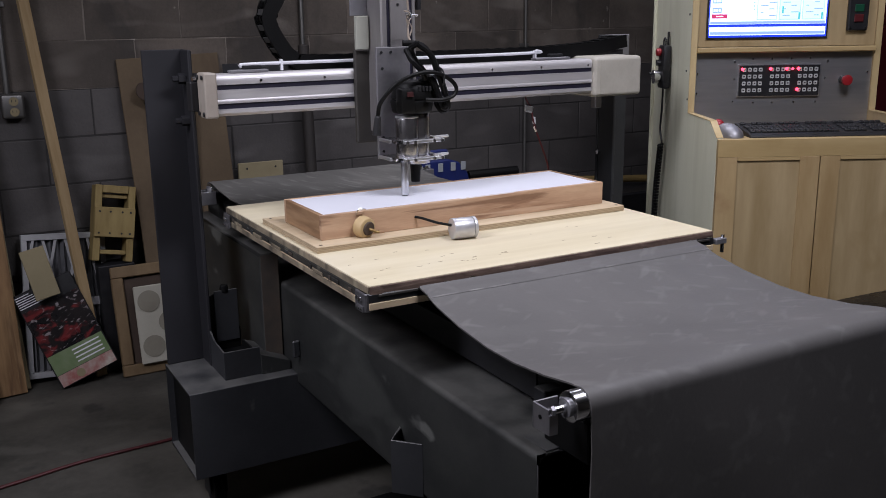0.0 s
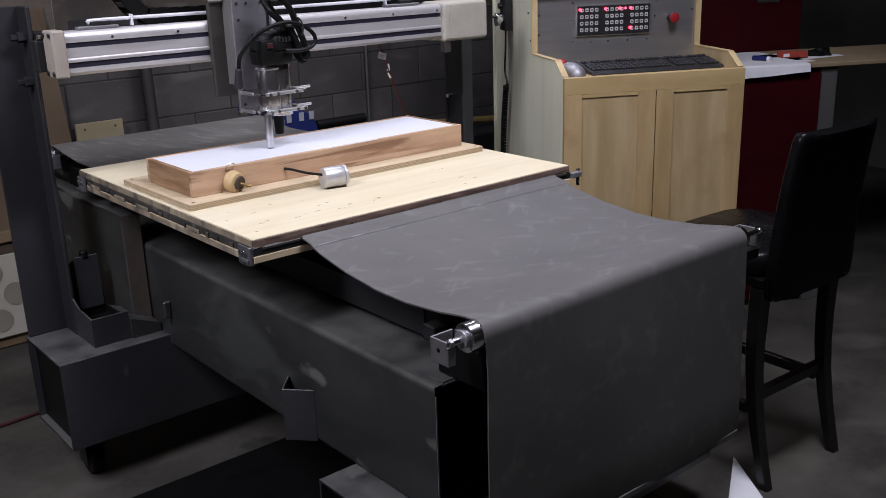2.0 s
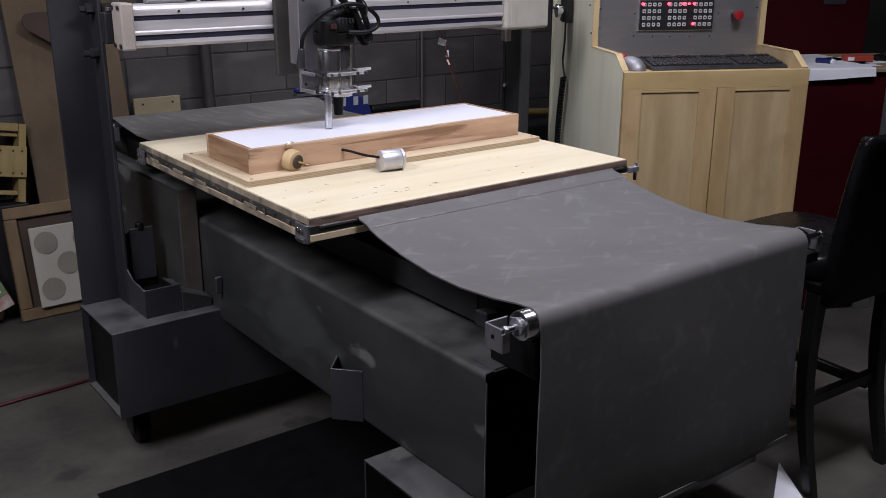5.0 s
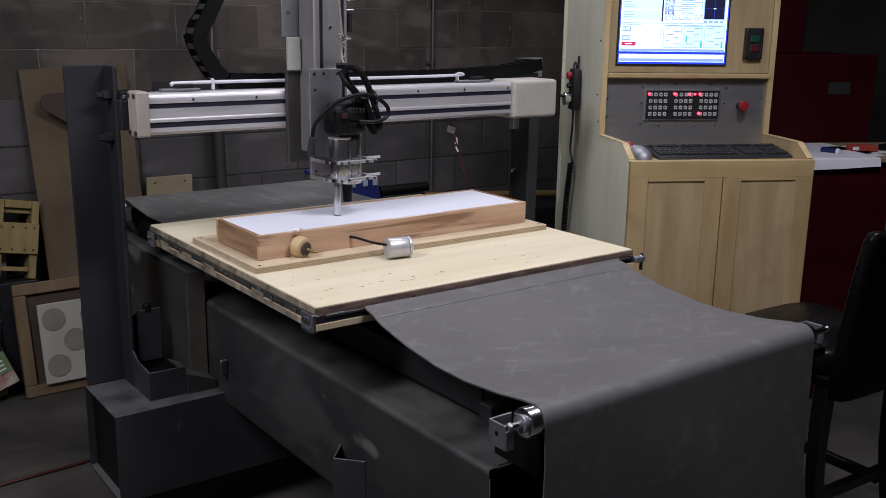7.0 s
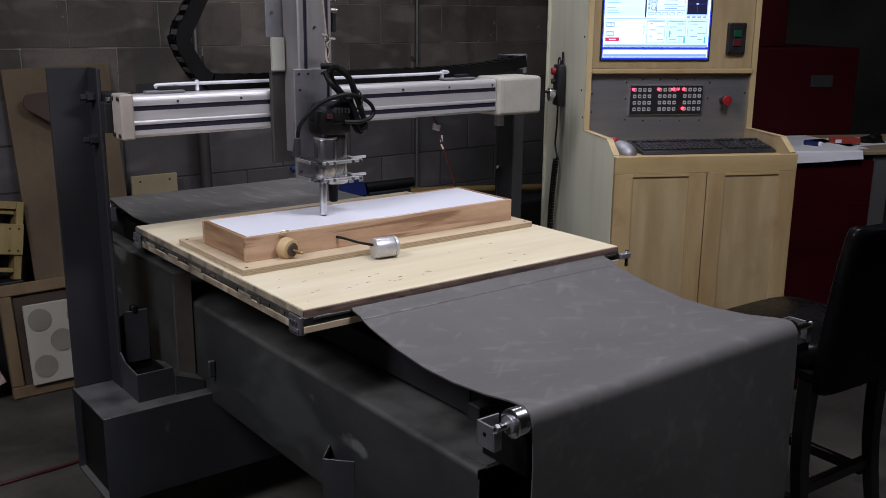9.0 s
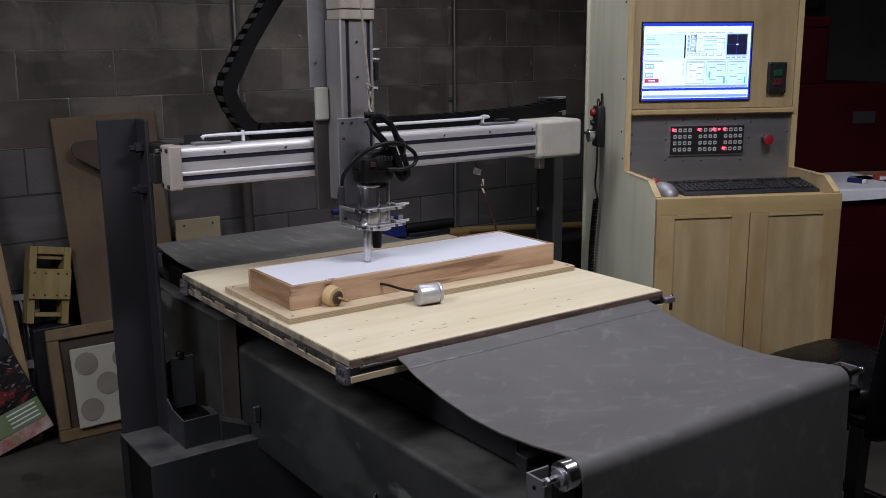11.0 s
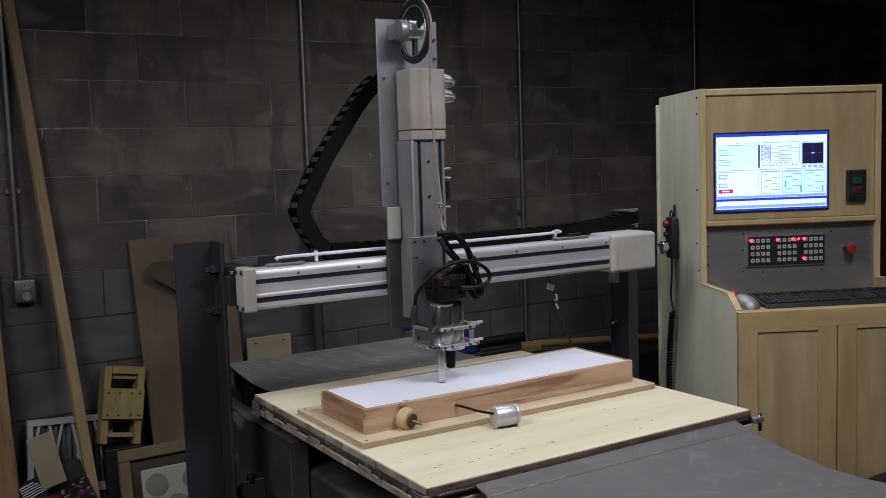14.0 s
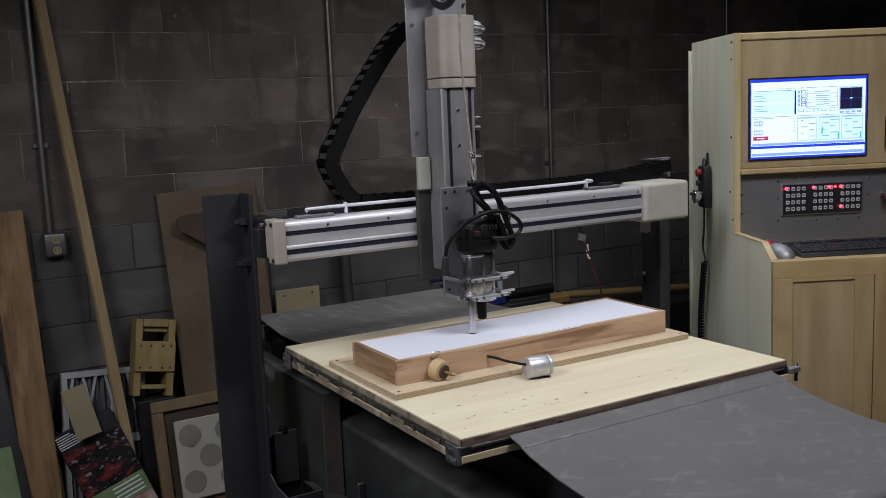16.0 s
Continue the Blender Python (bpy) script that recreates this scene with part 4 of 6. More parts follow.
def rubber_profile(kind):
    if kind == "front":
        path = [(-0.0095, 0.9285), (-0.014, 0.9235), (-0.030, 0.9195), (-0.044, 0.9165), (-0.051, 0.9105), (-0.083, 0.899), (-0.174, 0.877), (-0.28, 0.861), (-0.37, 0.8565), (-0.47, 0.862), (-0.54, 0.872)]
        c, r = (-0.575, 0.842), 0.0335
        path += [(c[0] + r * math.cos(radians(a)), c[1] + r * math.sin(radians(a))) for a in range(96, 185, 11)]
        path += [(-0.612, 0.76), (-0.616, 0.62), (-0.619, 0.45), (-0.621, 0.335), (-0.6185, 0.322)]
        return path
    path = [(1.066, 0.916), (1.12, 0.912), (1.20, 0.903), (1.30, 0.896), (1.44, 0.895), (1.58, 0.907), (1.66, 0.918)]
    c, r = (1.70, 0.885), 0.0335
    path += [(c[0] + r * math.cos(radians(a)), c[1] + r * math.sin(radians(a))) for a in range(92, -10, -11)]
    return path + [(1.737, 0.70), (1.74, 0.45)]


def rubber(kind, x0, x1, label):
    n = 24

    def at(y, z, k, lift=0.0):
        xl = x0 + 0.027 * min(1, max(0, -y / 0.56)) if kind == "front" else x0
        xr = x1 - 0.055 * (1 - min(1, max(0, -y / 0.56))) if kind == "front" else x1
        x = xl + (xr - xl) * k / n
        hang = max(0, (0.80 - z)) if (kind == "front" and y < -0.5) else 0
        w = 0.004 * noise.noise((x * 3, y * 4, z * 3)) + hang * 0.02 * math.sin(x * 5.1 + z * 2)
        return (x + (0.004 * math.sin(z * 9) * (hang > 0) + 0.012 * hang if k == 0 else 0) + (-0.02 * hang if k == n else 0), y + (w if hang else 0), z + (0 if hang else w * 0.6) + lift)

    ob = part("rubber_sheet", sheet([[at(y, z, k) for k in range(n + 1)] for y, z in rubber_profile(kind)], 0.0035), MAT_RUBBER if kind == "front" else MAT_REAR)
    smooth(ob, 60)
    if kind == "front":
        # the fold's highlight is painted as a thin pale strip
        fold = [[at(y, z, k, 0.0007) for k in range(n + 1)] for y, z in ((-0.0495, 0.9118), (-0.0535, 0.9099))]
        part("worn_fold", sheet(fold, 0.0004), FOLD, ob, "pale strip painted as the highlight on the fold")
    return tagged(ob, label, "rubber mat", "rubber sheets of the machine")


rubber("front", 0.122, 1.030, "grey rubber sheet sagging from table edge over a steel roller")
rubber("rear", 0.122, 0.98, "grey rubber sheet with pale scratches behind the plywood table")
hem = part("hem_strip", box(0.16, 1.015, -0.628, -0.6235, 0.322, 0.338, 0.001), MAT_RUBBER)
tagged(hem, "grey rubber hem strip along the bottom of the sheet", "rubber strip")

# ---- what lies on the table ----
bb = tagged(part("base_board", box(0.012, 1.012, 0.335, 0.752, 0.9455, 0.962, 0.001), PLYRAW), "raw plywood base board lying on the table", "board")
for lz in (0.9495, 0.9540, 0.9580):
    part("ply_line", box(0.0125, 1.0115, 0.3344, 0.3349, lz, lz + 0.0012, 0), DARKPLY, bb)
    part("ply_line", box(0.0114, 0.0119, 0.3355, 0.7515, lz, lz + 0.0012, 0), DARKPLY, bb)
for hx, hy in ((0.030, 0.352), (0.995, 0.352), (0.995, 0.735), (0.030, 0.735)):
    part("screw_hole", cyl((hx, hy, 0.9621), (hx, hy, 0.9626), 0.0045, seg=10), BLACK, bb)
lb = thing("light_box", "shallow oak box with a white acrylic top on a board", "wooden box", pose(0.512, 0.53, 0.9625))
LX0, LX1, LY0, LY1, LZ = 0.05 - 0.512, 0.976 - 0.512, 0.395 - 0.53, 0.668 - 0.53, 0.066
part("side_board", box(LX0, LX1, LY0, LY0 + 0.013, 0, LZ, 0.001), OAK, lb)
part("side_board", box(LX0, LX1, LY1 - 0.013, LY1, 0, LZ, 0.001), OAK, lb)
part("end_board", box(LX0, LX0 + 0.013, LY0 + 0.0135, LY1 - 0.0135, 0, LZ, 0.001), OAKEND, lb, "darker stained oak end board")
part("end_board", box(LX1 - 0.013, LX1, LY0 + 0.0135, LY1 - 0.0135, 0, LZ, 0.001), OAKEND, lb, "darker stained oak end board")
part("acrylic_top", box(LX0 + 0.0135, LX1 - 0.0135, LY0 + 0.0135, LY1 - 0.0135, LZ - 0.006, LZ - 0.001, 0.0005), ACRYLIC, lb, "white translucent acrylic sheet")
# white strip painted as the highlight on the box's front top edge
bm = bmesh.new()
box(LX0 + 0.42, LX0 + 0.60, LY0 + 0.001, LY0 + 0.005, LZ, LZ + 0.001, 0, bm=bm)
part("glue_line", bm, PAPER, lb)
BRASS = mat("dull_brass", (0.26, 0.18, 0.08), (0.18, 0.12, 0.05), 0.4, 0.9)
kn = thing("turned_knob", "round turned wooden plug with a brass stem on the box", "wooden knob", pose(0.16, 0.37, 0.990))
kd = Vector((0.30, -1.0, -0.12)).normalized()
kb = bmesh.new()
cyl((0, 0.022, 0), Vector((0, 0.022, 0)) + kd * 0.03, 0.030, 0.028, 28, 0.005, kb)
smooth(part("disc", kb, CORK, kn))
part("burnt_face", cyl(Vector((0.002, 0.022, 0)) + kd * 0.0302, Vector((0.002, 0.022, 0)) + kd * 0.034, 0.019, 0.017, 20), DARKBOARD, kn, "burnt brown face")
st = Vector((0.002, 0.022, 0)) + kd * 0.034
part("stem", tube(spline([st, st + kd * 0.008 + Vector((0.004, 0, -0.002)), st + Vector((0.014, -0.010, -0.007)), st + Vector((0.022, -0.012, -0.008))]), 0.004), BRASS, kn, "brass stem")
part("clip_wire", tube(spline([(-0.012, 0.03, 0.022), (-0.008, 0.015, 0.045), (0.012, 0.015, 0.045), (0.016, 0.03, 0.04)]), 0.0015), CHROME, kn)
can = thing("metal_canister", "short bright aluminium cylinder lying on the plywood with cable", "metal cylinder", pose(0.412, 0.285, 0.9745, 0, 0, -8))
cb = bmesh.new()
cyl((-0.032, 0, 0), (0.026, 0, 0), 0.0285, seg=40, bevel=0.002, bm=cb)
smooth(part("barrel", cb, CANALU, can))
cb = bmesh.new()
cyl((0.0265, 0, 0), (0.036, 0, 0), 0.029, seg=40, bevel=0.002, bm=cb)
smooth(part("end_ring", cb, CANALU, can, "bright turned end ring"))
part("plug", cyl((0.0362, 0, -0.008), (0.0405, 0, -0.008), 0.006, seg=12), BLACK, can)
cord = tube(spline([(-0.100, 0.098, 0.020), (-0.085, 0.078, 0.018), (-0.06, 0.04, 0.012), (-0.033, 0.0, 0.010)]), 0.0036)
part("cord", cord, MATTBLACK, can, "thin black cord to the box")
# pencil marks on the table
marks = bmesh.new()
random.seed(5)
for i in range(30):
    x, y = (0.16 + 0.27 * random.random(), 0.075 + 0.03 * random.random()) if i < 12 else (0.03 + 0.75 * random.random(), 0.04 + 0.22 * random.random())
    box(x, x + 0.004 + 0.012 * random.random(), y, y + 0.002, 0.9452, 0.9455, 0, bm=marks)
tagged(part("pencil_marks", marks, mat("pencil_grey", (0.33, 0.26, 0.18), (0.24, 0.185, 0.125), 0.8)), "short dark pencil marks on plywood", "marks", kind="stuff")

# ---- router clamped on the vertical axis ----
router = thing("trim_router", "aluminium trim router with black cord held by two clear clamps", "router tool", pose(CX, 0.528, 1.03))


def rpart(name, bm, material, label="", parent=None):
    bm.transform(Matrix.Translation((-CX, -0.528, -1.03)))
    return part(name, bm, material, parent or router, label)


plate = rpart("mount_plate", box(CX - 0.045, CX + 0.062, 0.600, 0.6105, 1.128, 1.444, 0.002), ALU_BRIGHT, "scratched aluminium mounting plate")
for sx, sz in ((-0.03, 1.43), (0.045, 1.43), (-0.028, 1.385), (-0.03, 1.15), (-0.03, 1.19), (0.0, 1.43)):
    rpart("screw", cyl((CX + sx, 0.597, sz), (CX + sx, 0.5998, sz), 0.004, seg=8), BLACK, parent=plate)
RX, RY = CX + 0.048, 0.545
smooth(rpart("body", cyl((RX, RY, 1.118), (RX, RY, 1.262), 0.040, seg=36, bevel=0.003), BODYGREY, "grey aluminium motor body"))
smooth(rpart("body_sleeve", cyl((CX + 0.014, RY - 0.012, 1.128), (CX + 0.014, RY - 0.012, 1.250), 0.034, seg=36, bevel=0.002), BODYGREY, "bright aluminium sleeve"))
smooth(rpart("sleeve_ring", cyl((CX + 0.014, RY - 0.012, 1.2502), (CX + 0.014, RY - 0.012, 1.2560), 0.0345, seg=36, bevel=0.001), SATIN))
mo = bmesh.new()
cyl((RX - 0.012, RY, 1.2625), (RX - 0.012, RY, 1.300), 0.056, 0.062, 32, 0.006, mo)
cyl((RX - 0.012, RY, 1.300), (RX - 0.012, RY, 1.352), 0.062, 0.048, 32, 0.01, mo)
box(RX - 0.075, RX - 0.03, RY - 0.06, RY - 0.02, 1.265, 1.335, 0.008, 2, mo)
motor = smooth(rpart("motor_head", mo, MATTBLACK, "black plastic motor head with vents"))
rpart("switch", box(RX - 0.058, RX - 0.040, RY - 0.066, RY - 0.060, 1.312, 1.326, 0.001), ROCKER, "dark red rocker switch", motor)
for k in range(4):
    rpart("vent", box(RX - 0.018 + 0.011 * k, RX - 0.012 + 0.011 * k, RY - 0.058, RY - 0.050, 1.325, 1.338, 0.001), BLACK, parent=motor)
CLEAR = clear("clear_acrylic", (0.97, 0.98, 1.0), 0.02, 1.0)
for cz in (1.186, 1.136):
    cbm = bmesh.new()
    box(CX - 0.038, RX + 0.05, RY - 0.047, 0.598, cz - 0.004, cz + 0.004, 0.001, bm=cbm)
    cl = rpart("clamp", cbm, CLEAR, "clear acrylic clamp plate with bright edges")
    for x0, x1, y0, y1 in ((CX - 0.020, RX + 0.060, RY - 0.060, RY - 0.0475), (RX + 0.0505, RX + 0.062, RY - 0.047, RY + 0.03), (CX - 0.0465, CX - 0.0385, RY - 0.02, 0.598)):
        rpart("clamp_edge", box(x0, x1, y0, y1, cz - 0.0045, cz + 0.0045, 0.0015), SATIN, parent=cl)
    for bx in (CX - 0.012, CX + 0.012, RX + 0.025, RX + 0.05):
        rpart("bolt", cyl((bx, RY - 0.066, cz), (bx, RY - 0.0602, cz), 0.0045, seg=8), BODYGREY, parent=cl)
    rpart("clamp_screw", cyl((RX + 0.028, RY - 0.054, cz + 0.009), (RX + 0.075, RY - 0.052, cz + 0.009), 0.004, seg=8), SATIN, parent=cl)
smooth(rpart("nozzle", cyl((CX, 0.528, 1.031), (CX, 0.528, 1.128), 0.0105, seg=24, bevel=0.001), ALU, "slim silver nozzle tube"))
rpart("nozzle_tip", cyl((CX, 0.528, 1.0297), (CX, 0.528, 1.0309), 0.0095, seg=20), BLACK)
rpart("rubber_boot", cyl((RX - 0.004, RY, 1.062), (RX - 0.004, RY, 1.1175), 0.013, 0.016, 20, 0.003), MATTBLACK, "black rubber boot")
for pts, r in (
        (((0.0, -0.02, 1.456), (0.045, -0.035, 1.452), (0.075, -0.04, 1.425), (0.095, -0.045, 1.385), (0.11, -0.045, 1.345), (0.125, -0.045, 1.30), (0.127, -0.045, 1.275), (0.112, -0.04, 1.266),
          (0.098, -0.035, 1.285), (0.085, -0.03, 1.33), (0.062, -0.03, 1.375), (0.036, -0.03, 1.405), (0.018, -0.035, 1.44), (0.03, -0.05, 1.455)), 0.0085),
        (((0.03, -0.05, 1.455), (0.066, -0.058, 1.425), (0.086, -0.06, 1.38), (0.104, -0.06, 1.335), (0.118, -0.06, 1.29), (0.108, -0.058, 1.276), (0.094, -0.055, 1.31), (0.07, -0.05, 1.36), (0.045, -0.03, 1.352)), 0.0085),
        (((-0.086, -0.030, 1.26), (-0.080, -0.040, 1.30), (-0.035, -0.06, 1.352), (0.03, -0.07, 1.376), (0.08, -0.072, 1.374), (0.125, -0.07, 1.352), (0.143, -0.068, 1.328), (0.13, -0.07, 1.308), (0.09, -0.075, 1.30), (0.045, -0.066, 1.302)), 0.0058),
        (((0.005, -0.03, 1.44), (0.012, -0.05, 1.41), (0.035, -0.055, 1.385), (0.055, -0.05, 1.36)), 0.008)):
    rpart("power_cord", tube(spline([(CX + x, RY + y, z) for x, y, z in pts]), r), MATTBLACK, "black power cord tied in loops")
rpart("cord_tie", ring_mesh((CX + 0.10, RY - 0.05, 1.36), 0.026, 0.003, seg=20, rs=6), BLACK)
rpart("cord_plug", cyl((CX - 0.086, RY - 0.030, 1.262), (CX - 0.090, RY - 0.028, 1.208), 0.0085, 0.013, 16, 0.003), BLACK, "black cord plug")
# rope over the pulley
rope = part("lift_rope", tube(spline([(wx, wy + 0.06, wz - 0.06), (wx, wy + 0.094, wz + 0.01), (wx, wy + 0.05, wz + 0.081), (wx, wy - 0.03, wz + 0.090), (wx, wy - 0.09, wz + 0.03), (wx - 0.004, wy - 0.092, wz - 0.06), (wx - 0.006, wy - 0.09, 1.8), (CX + 0.036, wy - 0.085, 1.54), (CX + 0.034, wy - 0.08, 1.525),
                                         (CX + 0.034, wy - 0.085, 1.50), (CX + 0.028, wy - 0.10, 1.47), (CX + 0.035, wy - 0.115, 1.45)], 10), 0.0032), ROPE)
tagged(rope, "thin brown rope running over the pulley down to router", "rope")
shk = thing("shackle", "small chrome shackle knotted in the rope", "shackle", pose(CX + 0.035, wy - 0.09, 1.53))
part("ring", ring_mesh((0, 0, 0), 0.012, 0.003, seg=20, rs=6), CHROME, shk)
part("pin", cyl((-0.012, -0.004, 0.004), (0.024, -0.004, 0.0), 0.004, seg=8), CHROME, shk)
kt = bmesh.new()
tube(spline([(-0.014, 0, 0.012), (-0.004, -0.009, 0.008), (0.003, -0.009, -0.006), (-0.005, -0.008, -0.016), (0.004, -0.008, -0.034), (-0.003, -0.009, -0.055)]), 0.0022, bm=kt)
part("knot", kt, ROPE, shk)

# ---- control cabinet ----
CAB = pose(1.626, 0.722, 0, 0, 0, -27.3)
cab = thing("control_cabinet", "maple plywood control cabinet with screen, keypad and two doors", "control cabinet", CAB)
W, TOP, CZ, SZ, DEP, OFF = 0.69, 1.89, 1.122, 1.17, 0.486, 0.34
side = [(DEP, 0.04), (DEP, TOP), (0, TOP), (0, SZ), (-0.262, SZ), (-OFF, CZ), (-OFF, 0.04)]
for x0 in (0.0, W - 0.02):
    sp = part("side_panel", prism(side, "x", x0, x0 + 0.02), SIDEPAINT if x0 == 0 else MAPLE, cab, "pale painted plywood side panel")
    bm = bmesh.new()
    tr = 0.0015
    box(x0 - tr, x0 + 0.02 + tr, -0.0035, -0.0005, SZ, TOP, 0.0005, bm=bm)
    box(x0 - tr, x0 + 0.02 + tr, -0.262, -0.004, SZ + 0.0005, SZ + 0.0035, 0.0005, bm=bm)
    L = math.hypot(OFF - 0.262, SZ - CZ)
    box(x0 - tr, x0 + 0.02 + tr, 0, L, 0.0005, 0.0035, 0.0005, bm=bm, m=Matrix.Translation((0, -OFF, CZ)) @ Matrix.Rotation(math.atan2(SZ - CZ, OFF - 0.262), 4, "X"))
    part("panel_edge", bm, MAPLE_TRIM, sp, "yellow maple plywood edge")
for sy, sz in ((0.03, 1.86), (0.03, 1.80), (0.03, 1.52), (0.04, 1.32), (0.012, 1.22)):
    part("screw", cyl((-0.003, sy, sz), (-0.0002, sy, sz), 0.004, seg=8), BLACK, cab)
part("back_panel", box(-0.012, W + 0.01, DEP + 0.0005, DEP + 0.012, 0.04, TOP - 0.03, 0.001), SIDEPAINT, cab)
part("top_panel", box(0.021, W - 0.021, 0.001, DEP, TOP - 0.02, TOP - 0.001, 0.001), MAPLE, cab)
face = part("screen_board", box(0.0205, W - 0.0205, 0.006, 0.018, 1.405, TOP - 0.0205, 0.0005), MAPLE, cab, "smooth maple board around the screen")
part("top_trim", box(0.0205, W - 0.0205, -0.003, 0.0055, TOP - 0.026, TOP - 0.002, 0.003), MAPLE_TRIM, cab)
part("lip_rail", box(0.0205, W - 0.0205, -0.018, 0.0055, 1.384, 1.404, 0.004), MAPLE_H, cab, "maple lip moulding below the screen")
panel = part("metal_panel", box(0.0205, W - 0.0205, 0.010, 0.013, SZ - 0.045, 1.3835, 0.0003), PANELMETAL, cab, "brushed steel instrument panel with small screws")
for sx, sz in ((0.165, 1.352), (0.23, 1.362), (0.30, 1.362), (0.37, 1.362), (0.44, 1.362), (0.505, 1.35), (0.165, 1.29), (0.50, 1.29), (0.165, 1.21), (0.24, 1.205), (0.31, 1.205), (0.39, 1.205), (0.47, 1.205), (0.03, 1.31), (0.03, 1.24), (0.655, 1.31)):
    part("screw", cyl((sx, 0.007, sz), (sx, 0.0099, sz), 0.0032, seg=8), CHROME, panel)
# screen with its windows
mon = part("monitor", box(0.052, 0.492, 0.000, 0.0057, 1.432, 1.728, 0.001), BLACK, cab, "flat computer screen glowing blue white")
S0, S1, T0, T1 = 0.058, 0.486, 1.438, 1.722


def pane(name, a, b, c, d, material, lift):
    """A window of the screen: fractions from the left and from the top."""
    return part(name, box(S0 + (S1 - S0) * a, S0 + (S1 - S0) * b, -0.0006 - lift * 0.0004, -0.0003 - lift * 0.0004, T1 - (T1 - T0) * d, T1 - (T1 - T0) * c, 0), material, mon)


pane("screen_field", 0, 1, 0, 1, SCREEN, 0)
for a, b, c, d in ((0, 1, 0, 0.038), (0, 0.008, 0.038, 0.975), (0.99, 1, 0.038, 0.975), (0, 1, 0.975, 1.0), (0.008, 0.99, 0.840, 0.872)):
    pane("screen_bar", a, b, c, d, SCREEN_BLUE, 1)
pane("screen_bar", 0.014, 0.982, 0.805, 0.835, SCREEN_GREY, 1)
pane("screen_bar", 0.014, 0.982, 0.93, 0.965, SCREEN_GREY, 1)
for k in range(11):
    pane("screen_line", 0.18 + 0.06 * k, 0.18 + 0.06 * k + 0.03 + 0.012 * (k % 3), 0.118, 0.127, SCREEN_GREY, 1)
# program list
pane("screen_pane", 0.018, 0.378, 0.15, 0.44, SCREEN_LIST, 1)
pane("screen_pane", 0.378, 0.392, 0.15, 0.45, SCREEN_DARK, 1)
pane("screen_pane", 0.018, 0.378, 0.145, 0.15, SCREEN_DARK, 1)
for k in range(8):
    if k not in (4,):
        pane("screen_line", 0.03, 0.09 + 0.02 * ((k * 5) % 4), 0.17 + 0.032 * k, 0.179 + 0.032 * k, SCREEN_GREY, 2)
pane("screen_line", 0.02, 0.375, 0.295, 0.312, SCREEN, 2)
# axis rows with their boxes
for k in range(4):
    c = 0.155 + 0.054 * k
    pane("screen_line", 0.405, 0.745, c + 0.042, c + 0.049, SCREEN_GREY, 1)
    pane("screen_box", 0.435, 0.478, c, c + 0.036, SCREEN_BLUE, 1)
    pane("screen_box", 0.441, 0.472, c + 0.006, c + 0.030, SCREEN, 2)
    pane("screen_line", 0.55 + 0.01 * (k % 2), 0.68, c + 0.014, c + 0.026, SCREEN_GREY, 1)
    pane("screen_box", 0.405, 0.425, c, c + 0.036, SCREEN_GREY, 1)
pane("screen_line", 0.482, 0.487, 0.14, 0.38, SCREEN_DARK, 2)
pane("screen_line", 0.745, 0.750, 0.14, 0.40, SCREEN_GREY, 2)
for a in (0.41, 0.475, 0.54, 0.605, 0.68):
    pane("screen_box", a, a + 0.05, 0.385, 0.425, SCREEN_GREY, 1)
    pane("screen_box", a + 0.006, a + 0.044, 0.393, 0.417, SCREEN, 2)
# tool path plot
pane("screen_plot", 0.762, 0.968, 0.13, 0.425, SCREEN_PALE, 1)
pane("screen_plot", 0.772, 0.958, 0.145, 0.41, SCREEN_DARK, 2)
pane("screen_plot_mark", 0.853, 0.877, 0.27, 0.282, SCREEN, 4)
pane("screen_plot_mark", 0.775, 0.955, 0.274, 0.278, SCREEN_BLUE, 3)
pane("screen_plot_mark", 0.863, 0.866, 0.15, 0.405, SCREEN_BLUE, 3)
for a in (0.77, 0.82, 0.87, 0.92):
    pane("screen_box", a, a + 0.035, 0.435, 0.46, SCREEN_GREY, 1)
pane("screen_line", 0.014, 0.982, 0.468, 0.476, SCREEN_GREY, 1)
# number boxes and red button
for c in (0.52, 0.635):
    pane("screen_button", 0.028, 0.105, c, c + 0.062, SCREEN_GREY, 1)
    for k in range(3):
        pane("screen_button", 0.036 + 0.022 * k, 0.052 + 0.022 * k, c + 0.014, c + 0.048, SCREEN, 2)
pane("screen_button", 0.025, 0.155, 0.715, 0.765, SCREEN_RED, 1)
pane("screen_line", 0.06, 0.12, 0.733, 0.747, SCREEN, 2)
pane("screen_line", 0.03, 0.20, 0.487, 0.496, SCREEN_GREY, 1)
for c in (0.53, 0.57, 0.61, 0.65):
    pane("screen_line", 0.372, 0.384, c, c + 0.016, SCREEN_GREY, 1)
# three columns of readings
for k, (a, b) in enumerate(((0.402, 0.575), (0.588, 0.772), (0.783, 0.972))):
    pane("screen_box", a, b, 0.49, 0.79, SCREEN_PALE, 1)
    pane("screen_box", a + 0.008, b - 0.008, 0.512, 0.778, SCREEN if k == 0 else SCREEN_LIST, 2)
    pane("screen_line", a + 0.03, b - 0.03, 0.497, 0.507, SCREEN_GREY, 2)
    for q in range(6):
        c = 0.53 + 0.04 * q
        w = 0.025 + 0.02 * ((q * 7 + k * 3) % 4)
        x = (a + 0.10) if (q + k) % 2 else (a + 0.03)
        pane("screen_line", x, min(b - 0.012, x + w), c, c + 0.012, SCREEN_GREY, 3)
for a, c in ((0.612, 0.625), (0.752, 0.70), (0.945, 0.70)):
    pane("screen_line", a, a + 0.014, c, c + 0.085, SCREEN_TEAL, 4)
